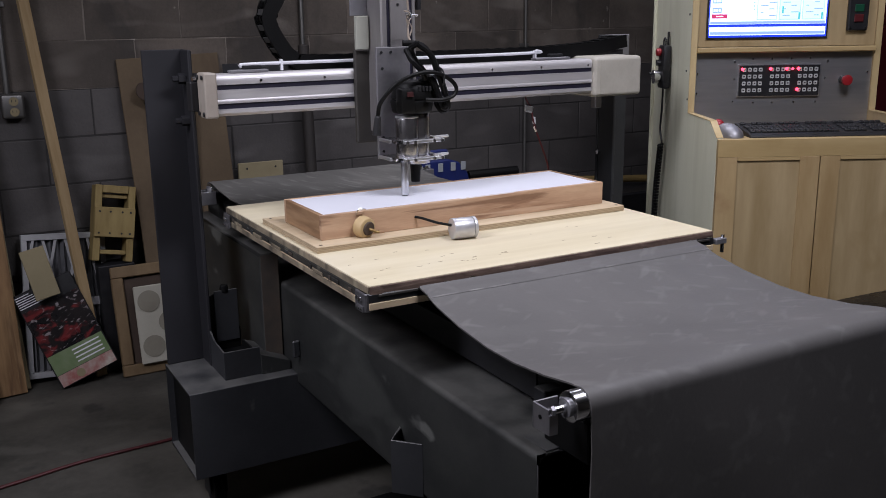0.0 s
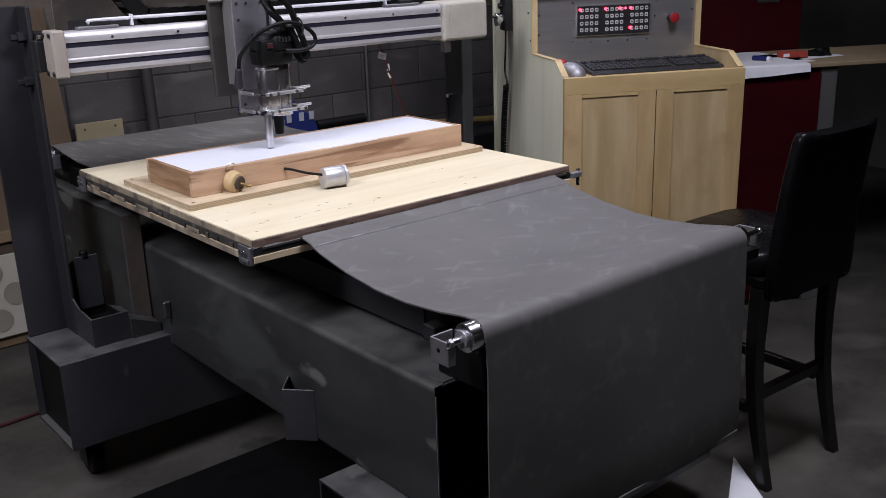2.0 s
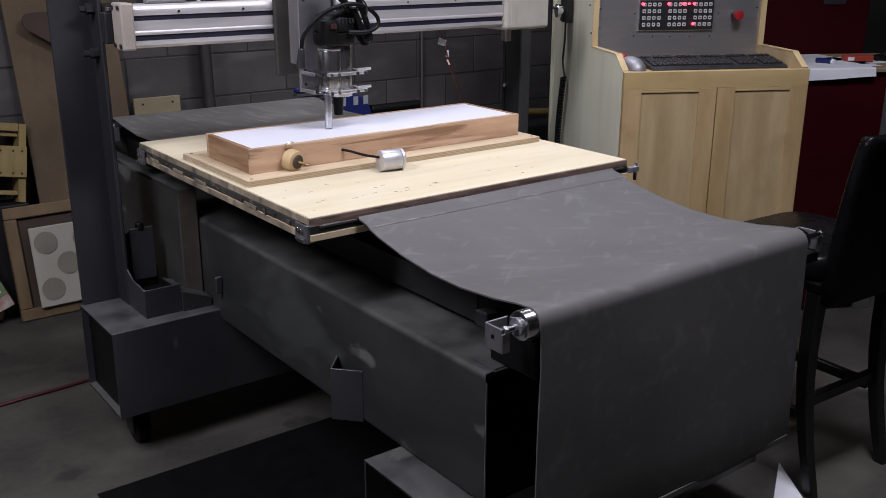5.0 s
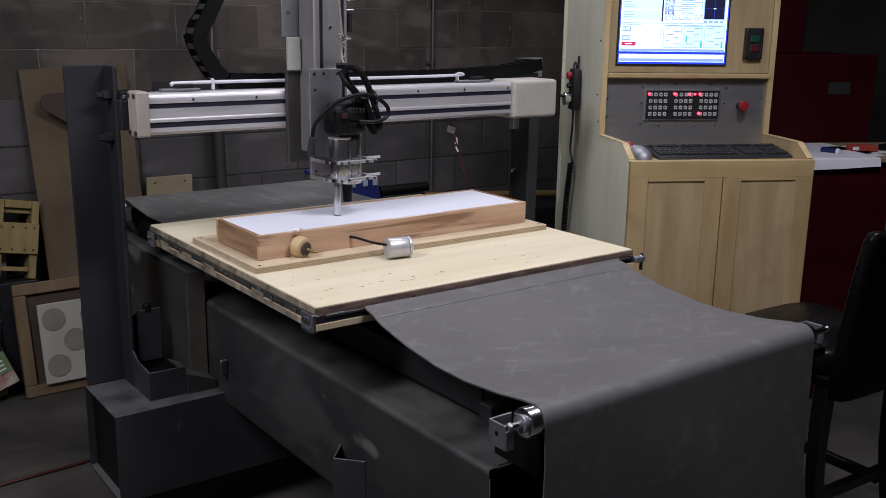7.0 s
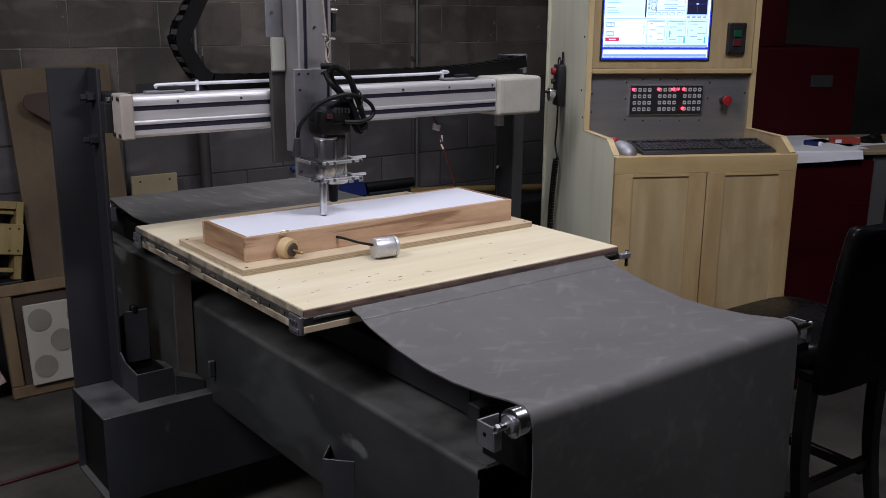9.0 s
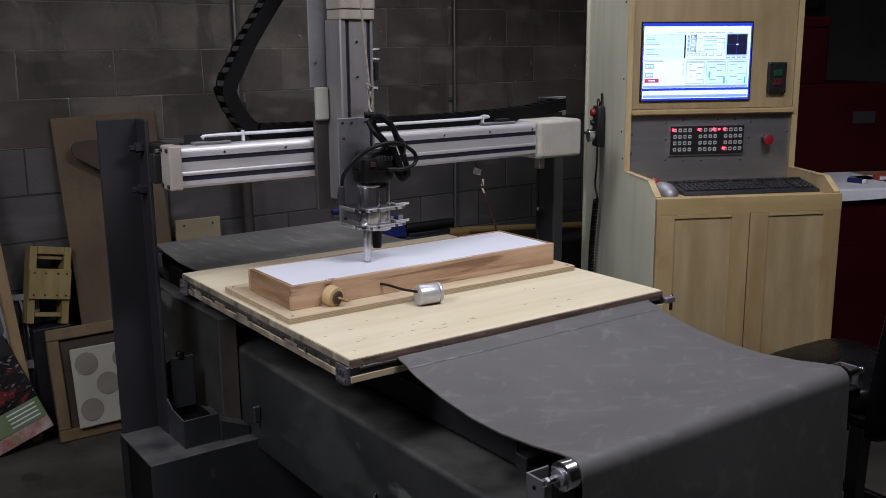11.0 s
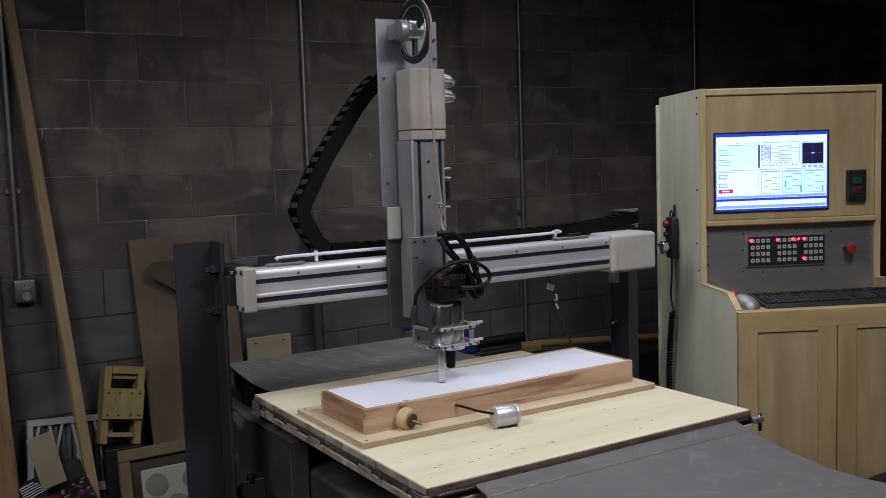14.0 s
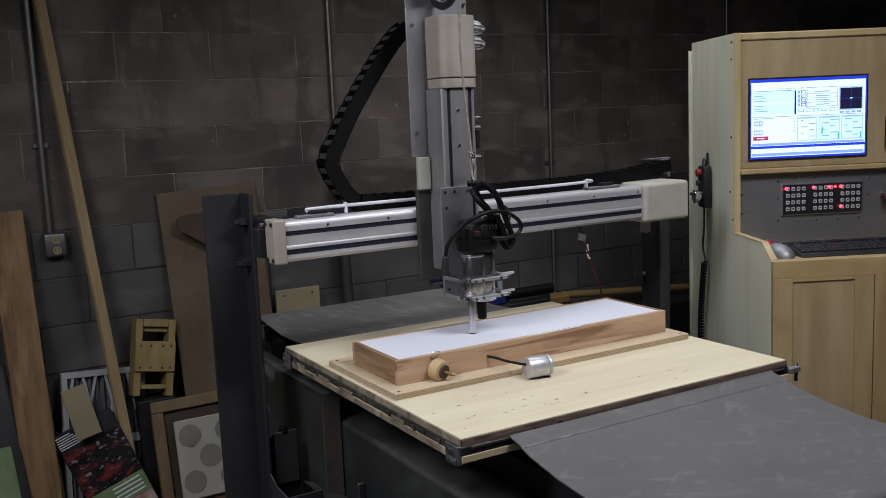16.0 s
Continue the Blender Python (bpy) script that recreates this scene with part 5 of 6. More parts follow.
# start-stop switch
sw = part("power_switch", box(0.558, 0.632, -0.012, 0.0057, 1.457, 1.576, 0.005, 2), BLACK, cab, "black switch box with green and red buttons")
part("button", box(0.578, 0.612, -0.0165, -0.0122, 1.522, 1.548, 0.002), GREENPLASTIC, sw, "green button")
part("button", box(0.578, 0.612, -0.0165, -0.0122, 1.487, 1.514, 0.002), DIMRED, sw, "red button")
for sx, sz in ((0.567, 1.567), (0.623, 1.567), (0.567, 1.466), (0.623, 1.466)):
    part("screw", cyl((sx, -0.014, sz), (sx, -0.0122, sz), 0.0035, seg=8), CHROME, sw)
# keypad
kp = part("keypad", box(0.178, 0.480, 0.002, 0.0098, 1.226, 1.342, 0.001), ALU, cab, "black keypad with lit red indicators")
part("keypad_face", box(0.182, 0.476, 0.0005, 0.0018, 1.230, 1.338, 0.0003), BLACK, kp)
for g, gx in enumerate((0.192, 0.294, 0.396)):
    for i in range(4):
        for j in range(4):
            x, z = gx + 0.0198 * i, 1.3165 - 0.0245 * j
            led = (g == 0 and i == 0 and j == 0) or (g == 1 and i == 0 and j == 0) or (g == 1 and i == 3 and j == 0) or (g == 2 and i == 0 and j in (0, 3))
            part("key", box(x, x + 0.0130, -0.0015, 0.0003, z, z + 0.0140, 0.002), KEYGREY, kp)
            part("key_mark", box(x + 0.0035, x + 0.0095, -0.0022, -0.0018, z + 0.005, z + 0.009, 0), BLACK, kp)
            if led:
                part("indicator", cyl((x - 0.001, -0.005, z + 0.009), (x - 0.001, -0.0018, z + 0.009), 0.0055, seg=12), LED, kp, "red glowing indicator")
part("indicator", cyl((0.374, -0.005, 1.3255), (0.374, -0.0018, 1.3255), 0.0045, seg=10), LED, kp, "red glowing indicator")
es = part("stop_button", cyl((0.567, -0.012, 1.283), (0.567, 0.0098, 1.283), 0.016, seg=20), BLACK, cab)
smooth(part("mushroom", cyl((0.567, -0.032, 1.283), (0.567, -0.0122, 1.283), 0.020, 0.0165, 28, 0.005), REDPLASTIC, es, "red mushroom stop button"))
# shelf, face frame and doors
part("shelf", box(0.0205, W - 0.0205, -0.318, 0.0095, CZ - 0.032, CZ - 0.012, 0.001), MAPLE_H, cab)
part("top_rail", box(0.0005, W - 0.0005, -OFF - 0.019, -OFF - 0.0005, 1.0609, CZ - 0.002, 0.0008), MAPLE_H, cab, "maple rail above the doors")
part("bottom_rail", box(0.0205, W - 0.0205, -OFF + 0.002, -OFF + 0.018, 0.04, 0.13, 0.001), MAPLE_H, cab)
part("door_shadow_strip", box(0.335, 0.357, -OFF - 0.0005, -OFF + 0.0015, 0.06, 1.0605, 0), DARKBOARD, cab)
for d0, d1 in ((0.001, 0.3435), (0.3470, W - 0.001)):
    door = part("cabinet_door", box(d0 + 0.05, d1 - 0.05, -OFF - 0.0142, -OFF - 0.002, 0.13, 1.0555, 0.0005), MAPLE, cab, "maple frame door with a flat recessed panel")
    for a, b in ((d0, d0 + 0.066), (d1 - 0.066, d1)):
        part("stile", box(a, b, -OFF - 0.019, -OFF - 0.001, 0.06, 1.0605, 0.0008), MAPLE_STILE, door)
    for a, b in ((0.06, 0.15), (1.048, 1.0605)):
        part("door_rail", box(d0 + 0.0665, d1 - 0.0665, -OFF - 0.019, -OFF - 0.001, a, b, 0.0008), MAPLE_H, door)
part("plinth", box(0.03, W - 0.03, -OFF + 0.05, DEP - 0.02, 0, 0.04, 0), BLACK, cab)

# ---- on the shelf: keyboard and pointing ball ----
KB = CAB @ pose(0.405, -0.165, CZ - 0.0115, 3, 0, 1)
kb = thing("computer_keyboard", "black computer keyboard lying on the cabinet shelf", "keyboard", KB)
bm = bmesh.new()
prism([(-0.085, 0.0), (0.085, 0.0), (0.085, 0.028), (0.06, 0.03), (-0.075, 0.016), (-0.085, 0.01)], "x", -0.262, 0.262, 0.003, bm)
part("case", bm, BLACK, kb)
bmk = bmesh.new()
box(-0.0085, 0.0085, -0.0075, 0.0075, 0, 0.009, 0.0025, bm=bmk)
key0 = None
rowlist = [(-0.055, 15), (-0.034, 15), (-0.013, 15), (0.008, 15), (0.045, 15)]
for y, n in rowlist:
    for i in range(26):
        x = -0.245 + i * 0.0195
        if i in (16, 21) or (y > 0.04 and i in (1, 6, 11)):
            continue
        m = Matrix.Translation((x, y, 0.022 + 0.1 * y)) @ Matrix.Rotation(0.1, 4, "X")
        if key0 is None:
            ob = part("key", bmk, BLACK, kb)
            key0 = ob.data
        else:
            ob = new("key", key0)
            ob.parent = kb
        ob.matrix_basis = m
mo = thing("trackball_mouse", "silver grey trackball mouse with a red ball", "trackball", CAB @ pose(0.085, -0.19, CZ - 0.0115, 0, 0, 12))
bm = bmesh.new()
bmesh.ops.create_uvsphere(bm, u_segments=24, v_segments=14, radius=1)
for v in bm.verts:
    v.co = Vector((v.co.x * 0.045, v.co.y * 0.075, max(0, v.co.z) * 0.045))
smooth(part("shell", bm, ALU_DULL, mo), 70)
bm = bmesh.new()
bmesh.ops.create_uvsphere(bm, u_segments=20, v_segments=12, radius=0.021)
bmesh.ops.translate(bm, verts=bm.verts, vec=(-0.016, 0.035, 0.034))
smooth(part("ball", bm, REDPLASTIC, mo, "glossy red ball"), 180)

# ---- hand pendant on the cabinet side ----
pen = thing("hand_pendant", "black hand pendant with red button hanging on the cabinet side", "remote pendant", CAB @ pose(-0.001, 0.275, 1.24))
bm = bmesh.new()
box(-0.034, -0.002, -0.038, 0.038, 0, 0.165, 0.008, 2, bm)
smooth(part("body", bm, BLACK, pen))
part("dial", cyl((-0.062, 0.0, 0.045), (-0.0345, 0.0, 0.045), 0.027, 0.024, 28, 0.003), CHROME, pen, "chrome hand wheel dial")
part("dial_grip", cyl((-0.072, 0.012, 0.056), (-0.0622, 0.012, 0.056), 0.006, seg=12), BLACK, pen)
part("button", cyl((-0.052, 0.0, 0.138), (-0.0345, 0.0, 0.138), 0.015, seg=20, bevel=0.003), REDPLASTIC, pen, "red stop button")
part("selector", cyl((-0.05, 0.0, 0.098), (-0.0345, 0.0, 0.098), 0.011, seg=12), BLACK, pen)
part("hook", box(-0.010, -0.004, -0.006, 0.006, 0.1655, 0.215, 0.001), BLACK, pen)
part("loop", ring_mesh((-0.02, 0.0, 0.175), 0.016, 0.004, seg=20, rs=6), BLACK, pen)
part("cord", tube(spline([(-0.02, 0, 0), (-0.018, 0.01, -0.08), (-0.016, 0.03, -0.16), (-0.016, 0.0, -0.205), (-0.016, 0.005, -0.22)]), 0.004), BLACK, pen)
coil = []
for i in range(0, 40 * 8):
    a = 2 * math.pi * i / 8
    f = i / (40 * 8)
    coil.append((-0.018 + 0.0085 * math.cos(a), 0.005 + 0.05 * math.sin(2.6 * f) + 0.0085 * math.sin(a), -0.22 - 0.50 * f))
part("coiled_cord", tube(coil, 0.0055, 6), MATTBLACK, pen, "black coiled cord")

# ---- bench, tool chests ----
BEN = CAB @ pose(0.70, 0.06, 0)
bench = thing("work_bench", "worn wooden bench with dark red drawer cabinet beneath", "workbench", BEN)
part("bench_top", box(0.0, 1.5, 0.0, 0.525, 1.044, 1.062, 0.003), BENCHTOP, bench)
part("drawer_cabinet", box(0.02, 0.600, 0.02, 0.40, 0.03, 1.0435, 0.004), REDPAINT, bench, "dark red steel drawer cabinet")
for k in range(5):
    part("drawer_front", box(0.022, 0.598, 0.012, 0.0195, 0.07 + 0.19 * k, 0.2588 + 0.19 * k, 0.0005), REDPAINT, bench)
part("cabinet_side", box(0.6005, 0.68, 0.022, 0.40, 0.0, 1.0435, 0.002), GREYPAINT, bench, "dark grey panel beside the drawers")
part("bench_leg", box(1.38, 1.44, 0.05, 0.40, 0.0, 1.0435, 0.003), STEEL, bench)
part("cabinet_base", box(0.03, 0.59, 0.04, 0.39, 0, 0.0295, 0), BLACK, bench)
chest = thing("tool_cabinet", "tall dark red steel tool cabinet with a small label", "tool cabinet", CAB @ pose(0.72, 0.59, 0))
part("lower_cabinet", box(0.0, 0.80, 0.0, 0.5, 0.0, 1.462, 0.006), REDPAINT, chest)
part("label_plate", box(0.565, 0.675, -0.004, -0.0005, 1.283, 1.338, 0.001), POST2, chest, "dull grey label plate")
tb = thing("tool_box", "dark red steel top chest standing on tool cabinet", "tool box", CAB @ pose(0.74, 0.62, 1.4625))
part("chest_body", box(0.0, 0.42, 0.0, 0.42, 0.0, 0.25, 0.008, 2), REDPAINT, tb)
part("chest_lid", box(-0.003, 0.423, -0.003, 0.423, 0.2505, 0.30, 0.008, 2), REDPAINT, tb)
for x, y, w, d, r, z, nm in ((0.32, 0.27, 0.54, 0.44, 4, 1.0625, 1), (0.300, 0.125, 0.46, 0.24, -2, 1.0648, 2), (0.66, 0.28, 0.30, 0.24, 14, 1.0625, 3)):
    rows = [[((i / 6 - 0.5) * w, (j / 4 - 0.5) * d, 0.002 * noise.noise((i, j, nm)) - (0.045 if (nm == 2 and j == 0) else 0) + 0.001) for i in range(7)] for j in range(5)]
    if nm == 2:
        rows = [[(x, -0.136, -0.056 + 0.05 * (x + 0.23) + 0.006 * noise.noise((x * 9, 1, 1))), (x, -0.1325, -0.02), (x, -0.129, -0.004), (x, -0.122, 0.0015), (x, 0.0, 0.003 + 0.002 * noise.noise((x * 7, 0, 2))), (x, 0.12, 0.0015)] for x in [0.46 * (i / 8 - 0.5) for i in range(9)]]
    ob = part("paper_sheet", sheet(rows, 0.0012), PAPER)
    ob.matrix_world = BEN @ pose(x, y, z, 0, 0, r)
    tagged(ob, "white paper drawing sheet lying on the bench", "paper", "papers on the bench")
roll = thing("marker_pen", "blue capped marker lying on paper", "marker", BEN @ pose(0.39, 0.15, 1.077, 0, 0, -62))
part("barrel", cyl((-0.035, 0, 0), (0.035, 0, 0), 0.011, seg=16, bevel=0.002), BLUEPLASTIC, roll)
part("cap", cyl((0.0352, 0, 0), (0.048, 0, 0), 0.012, 0.010, 16), PAPER, roll)
carton = thing("small_carton", "small orange red cardboard carton on the bench", "carton", BEN @ pose(0.58, 0.21, 1.0672, 0, 0, -8))
part("carton_body", box(-0.056, 0.056, -0.033, 0.033, 0, 0.024, 0.002), mat("orange_carton", (0.40, 0.05, 0.03), (0.32, 0.04, 0.025), 0.6), carton)
part("carton_label", box(-0.055, -0.028, -0.0342, -0.0332, 0.005, 0.019, 0), PAPER, carton)
gl = thing("black_glove_pile", "small crumpled black rag on the bench", "rag", BEN @ pose(0.74, 0.25, 1.0625))
bm = bmesh.new()
bmesh.ops.create_icosphere(bm, subdivisions=3, radius=1)
for v in bm.verts:
    k = 1 + 0.35 * noise.noise(v.co * 1.7)
    v.co = Vector((v.co.x * 0.06 * k, v.co.y * 0.04 * k, (max(-0.02, v.co.z) + 0.02) * 0.035 * k))
part("rag", bm, MATTBLACK, gl)

# ---- bar stool ----
stool = thing("bar_stool", "tall black leather bar stool with black wooden legs", "bar stool", pose(1.493, -0.515, 0, 0, 0, -3))
for x, y, dx, dy in ((-0.177, 0.0, 0.0, -0.045), (0.177, 0.0, 0.0, -0.045), (-0.177, 0.34, 0.0, 0.012), (0.177, 0.34, 0.0, 0.012)):
    bm = bmesh.new()
    top_z = 0.62
    t = bmesh.new()
    bmesh.ops.create_cube(t, size=1)
    for v in t.verts:
        up = v.co.z > 0
        r = 0.046 if up else 0.032
        v.co = Vector((x + v.co.x * r + (0 if up else dx), y + (0.02 if up else dy) + v.co.y * r, top_z if up else 0))
    bmesh.ops.subdivide_edges(t, edges=[e for e in t.edges if abs(e.verts[0].co.z - e.verts[1].co.z) > 0.3], cuts=6)
    for v in t.verts:
        f = 1 - v.co.z / top_z
        v.co.y += (0.03 if y == 0 else 0) * math.sin(math.pi * f)
    bmesh.ops.bevel(t, geom=[e for e in t.edges if abs(e.verts[0].co.z - e.verts[1].co.z) > 0.03], offset=0.004, segments=1, profile=0.5, affect="EDGES")
    part("leg", t, LEGWOOD, stool)
for z, a in ((0.20, "x"), (0.34, "y")):
    if a == "x":
        part("stretcher", box(-0.157, 0.157, 0.322, 0.345, z, z + 0.035, 0.003), LEGWOOD, stool)
        part("stretcher", box(-0.157, 0.157, 0.008, 0.033, z + 0.06, z + 0.095, 0.003), LEGWOOD, stool)
    else:
        for x in (-0.187, 0.165):
            part("stretcher", box(x, x + 0.022, 0.035, 0.325, z - 0.12, z - 0.085, 0.003), LEGWOOD, stool)
part("seat_frame", box(-0.20, 0.20, 0.0, 0.36, 0.6205, 0.650, 0.004), LEATHER, stool)


def cushion(half, depth, power, rows_up, dip=0.0, n=32):
    """A padded slab lofted upwards through rows of (centre, scale) with one rounded outline."""
    t = bmesh.new()
    rings = []
    z0, z1 = rows_up[0][0][2], rows_up[-1][0][2]
    for (cx, cy, cz), k in rows_up:
        ring = []
        for i in range(n):
            a = 2 * math.pi * i / n
            c, d = math.cos(a), math.sin(a)
            u = math.copysign(abs(c) ** (2 / power), c) * half * k
            w = math.copysign(abs(d) ** (2 / power), d) * depth * min(1, k ** 0.5 if k < 0.97 else 1)
            ring.append(t.verts.new((cx + u, cy + w, cz)))
        rings.append(ring)
    for q, w in zip(rings, rings[1:]):
        for i in range(n):
            t.faces.new((q[i], q[(i + 1) % n], w[(i + 1) % n], w[i]))
    t.faces.new(rings[0][::-1])
    t.faces.new(rings[-1])
    for v in t.verts:
        f = (v.co.z - z0) / (z1 - z0)
        v.co.z -= dip * max(0, f - 0.6) / 0.4 * (1 - min(1, abs(v.co.x) / (0.86 * half)) ** 6)
    return t


seat_rows = [((0, 0.185, 0.6505 + 0.075 * f), k) for f, k in ((0, 0.93), (0.1, 0.97), (0.3, 1.0), (0.6, 1.0), (0.8, 0.975), (0.93, 0.92), (1.0, 0.82))]
smooth(part("seat", cushion(0.215, 0.195, 5, seat_rows), LEATHER, stool, "padded black leather seat"), 80)
back_rows = []
for f in (0, 0.03, 0.10, 0.25, 0.40, 0.55, 0.70, 0.82, 0.90, 0.95, 0.98, 1.0):
    h = 0.50 * f
    ease = 0.93 if f == 0 else 0.98 if f == 0.03 else 1 - 0.22 * max(0, (f - 0.9) / 0.1) ** 3
    back_rows.append(((0, -0.018 - 0.20 * h * h, 0.592 + h), ease * (1 - 0.10 * f)))
smooth(part("backrest", cushion(0.205, 0.029, 4, back_rows, 0.035), LEATHER, stool, "padded black leather backrest leaning backwards"), 80)
# black sheet painting the shade below the machine onto the floor
tagged(part("floor_mat", box(-0.35, 1.05, -0.62, 0.706, 0.0005, 0.006, 0.002), MATTBLACK), "black sheet standing in for the shade under the machine", "floor mat")
wt = bmesh.new()
prism([(1.39, -0.392), (1.235, -0.602), (1.13, -0.70), (1.10, -0.56)], "z", 0.001, 0.013, 0.001, wt)
tagged(part("white_offcut", wt, PAPER), "pointed white board offcut lying on the floor", "offcut")

# ---- along the block wall ----
def conduit(x, z0, label, r=0.013):
    c = thing("conduit", label, "conduit", pose(x, 2.478, z0), "conduits on the wall")
    part("pipe", cyl((0, 0, 0), (0, 0, ZC - z0), r, seg=16), CONDUIT, c)
    for z in (0.35, 1.35):
        part("strap", box(-0.03, 0.03, 0.010, 0.0215, z, z + 0.02, 0.001), CONDUIT, c)
    return c


conduit(-0.478, 1.232, "grey steel conduit above an outlet box on block wall")
conduit(0.832, 0.001, "thin galvanised steel conduit on the block wall", 0.0105)
conduit(2.112, 0.001, "thin galvanised steel conduit on the block wall", 0.0085)
conduit(3.46, 0.001, "thin galvanised steel conduit on the block wall", 0.008)
ob_ = thing("outlet_box", "grey metal outlet box with two sockets under conduit", "outlet", pose(-0.463, 2.499, 1.175))
smooth(part("box_body", box(-0.045, 0.045, -0.048, 0, -0.045, 0.056, 0.012, 3), CONDUIT, ob_))
for z in (-0.017, 0.026):
    so = part("socket", cyl((0.004, -0.0515, z), (0.004, -0.0485, z), 0.018, seg=20), CARD, ob_, "pale yellow socket")
    for x in (-0.004, 0.012):
        part("socket_slot", box(x - 0.0012, x + 0.0012, -0.0522, -0.0517, z - 0.002, z + 0.007, 0), BLACK, so)


def leaning(name, label, category, foot, topp, width, thick, material, turn=0.0, group=""):
    """A board leaning from its foot to a top point; width along x."""
    f, t = Vector(foot), Vector(topp)
    z = (t - f).normalized()
    x = Vector((math.cos(turn), math.sin(turn), 0))
    y = z.cross(x).normalized()
    x = y.cross(z)
    m = Matrix((x, y, z)).transposed().to_4x4()
    m.translation = f
    ob = part(name, box(-width / 2, width / 2, -thick / 2, thick / 2, 0.0, (t - f).length, 0.002), material)
    ob.matrix_world = m
    return tagged(ob, label, category, group), m


leaning("pine_plank", "long thin pine strip leaning against block wall", "plank", (-0.25, 2.30, 0.003), (-0.455, 2.478, 2.45), 0.045, 0.022, PINE, 0.35)
leaning("lumber_board", "thick knotty brown lumber plank leaning on the wall", "plank", (-0.625, 2.26, 0.004), (-0.645, 2.455, 1.335), 0.135, 0.036, PINE_OLD, 0.1)
leaning("lumber_strip", "narrow pale wood strip beside a thick plank", "plank", (-0.55, 2.30, 0.004), (-0.585, 2.475, 1.02), 0.022, 0.02, CARD, 0.1)
leaning("dark_board", "dark framed board leaning at the wall foot", "panel", (-0.75, 2.18, 0.004), (-0.79, 2.40, 0.72), 0.16, 0.03, BLACK, 0.1)
leaning("green_panel", "dark green print panel in a thin wood frame", "panel", (-0.755, 2.155, 0.004), (-0.795, 2.37, 0.64), 0.11, 0.008, GREENPRINT, 0.1)
leaning("hardboard_sheet", "tall tan hardboard sheet leaning against the block wall", "board", (0.245, 2.36, 0.003), (0.193, 2.486, 1.365), 0.45, 0.012, HARDBOARD, 0.0)
bm = bmesh.new()
prism([(0.036, 1.196), (0.028, 1.212), (0.028, 1.236), (0.040, 1.254), (0.060, 1.259), (0.14, 1.264), (0.27, 1.272), (0.27, 1.045), (0.14, 1.128)], "y", 2.405, 2.414, 0.001, bm)
prism([(0.23, 0.002), (0.29, 0.002), (0.27, 1.046), (0.23, 1.07)], "y", 2.405, 2.414, 0.001, bm)
tagged(part("dark_bracket_board", bm, DARKBOARD), "dark brown tongue-shaped board in front of hardboard sheet", "board")
bm = bmesh.new()
box(0.47, 0.688, 2.44, 2.456, 0.45, 0.862, 0.002, bm=bm)
so = tagged(part("small_pine_board", bm, CARD), "small pale board with two screw holes", "board")
for x in (0.51, 0.65):
    part("screw_hole", cyl((x, 2.4385, 0.835), (x, 2.4398, 0.835), 0.005, seg=8), BLACK, so)
pp = part("steel_pipe", cyl((0.80, 2.32, 0.002), (0.812, 2.42, 1.40), 0.027, seg=20, bevel=0.008), PIPEBROWN)
tagged(pp, "dark brown pipe standing upright against the wall", "pipe")

# slatted wooden jig
jig = thing("wooden_jig", "yellowed pine jig frame with screw holes, standing on end", "wooden frame", Matrix.Translation((-0.152, 2.335, 0.502)) @ Matrix.Rotation(radians(10), 4, "Y") @ Matrix.Rotation(radians(-10), 4, "X"))
for x in (-0.085, 0.055):
    part("rail", box(x, x + 0.03, 0, 0.09, 0, 0.33, 0.002), PALLETWOOD, jig)
part("cross_board", box(-0.085, 0.085, -0.013, -0.0005, 0.105, 0.235, 0.002), PALLETWOOD, jig)
part("cross_board", box(-0.054, 0.054, 0.0, 0.06, 0.297, 0.33, 0.002), PALLETWOOD, jig)
part("cross_board", box(-0.054, 0.054, 0.0, 0.06, 0.03, 0.048, 0.002), PALLETWOOD, jig)
part("cross_board", box(-0.054, 0.054, 0.02, 0.03, 0.275, 0.292, 0.002), PALLETWOOD, jig)
for sx in (-0.065, -0.02, 0.03, 0.065):
    for sz in (0.122, 0.215):
        part("screw_hole", cyl((sx, -0.0145, sz), (sx, -0.0132, sz), 0.0045, seg=8), BLACK, jig)
# black box added where the gap beneath the jig is dark
tagged(part("jig_stand", box(-0.215, -0.06, 2.33, 2.45, 0.0, 0.484, 0.003), BLACK), "black box added for the dark gap under the jig", "box")

# framed furnace filter
fil = thing("furnace_filter", "white cardboard framed furnace filter with grey pleats", "air filter", Matrix.Translation((-0.37, 2.33, 0.02)) @ Matrix.Rotation(radians(4), 4, "Y") @ Matrix.Rotation(radians(-9), 4, "X"))
fw, fh = 0.34, 0.62
for a, b, c, d in ((-fw / 2, fw / 2, 0, 0.025), (-fw / 2, fw / 2, fh - 0.025, fh), (-fw / 2, -fw / 2 + 0.022, 0.0255, fh - 0.0255), (fw / 2 - 0.022, fw / 2, 0.0255, fh - 0.0255)):
    part("frame_side", box(a, b, 0, 0.045, c, d, 0.001), FILTERWHITE, fil)
n = 22
pts = []
for i in range(n + 1):
    pts.append((-fw / 2 + 0.022 + (fw - 0.044) * i / n, 0.012 if i % 2 else 0.035))
rows = [[(x, y, z) for x, y in pts] for z in (0.026, fh - 0.026)]
part("pleats", sheet(rows, 0.002), FILTERGREY, fil, "grey pleated filter cloth")
for k in range(3):
    x = -fw / 2 + 0.06 + 0.09 * k
    for s in (-1, 1):
        part("web_strip", prism([(x + 0.02 * s, fh - 0.026), (x + 0.02 * s + 0.012, fh - 0.026), (x + 0.07 * s + 0.012, 0.36), (x + 0.07 * s, 0.36)], "y", 0.004 + 0.002 * (s > 0), 0.0055 + 0.002 * (s > 0)), FILTERWHITE, fil)
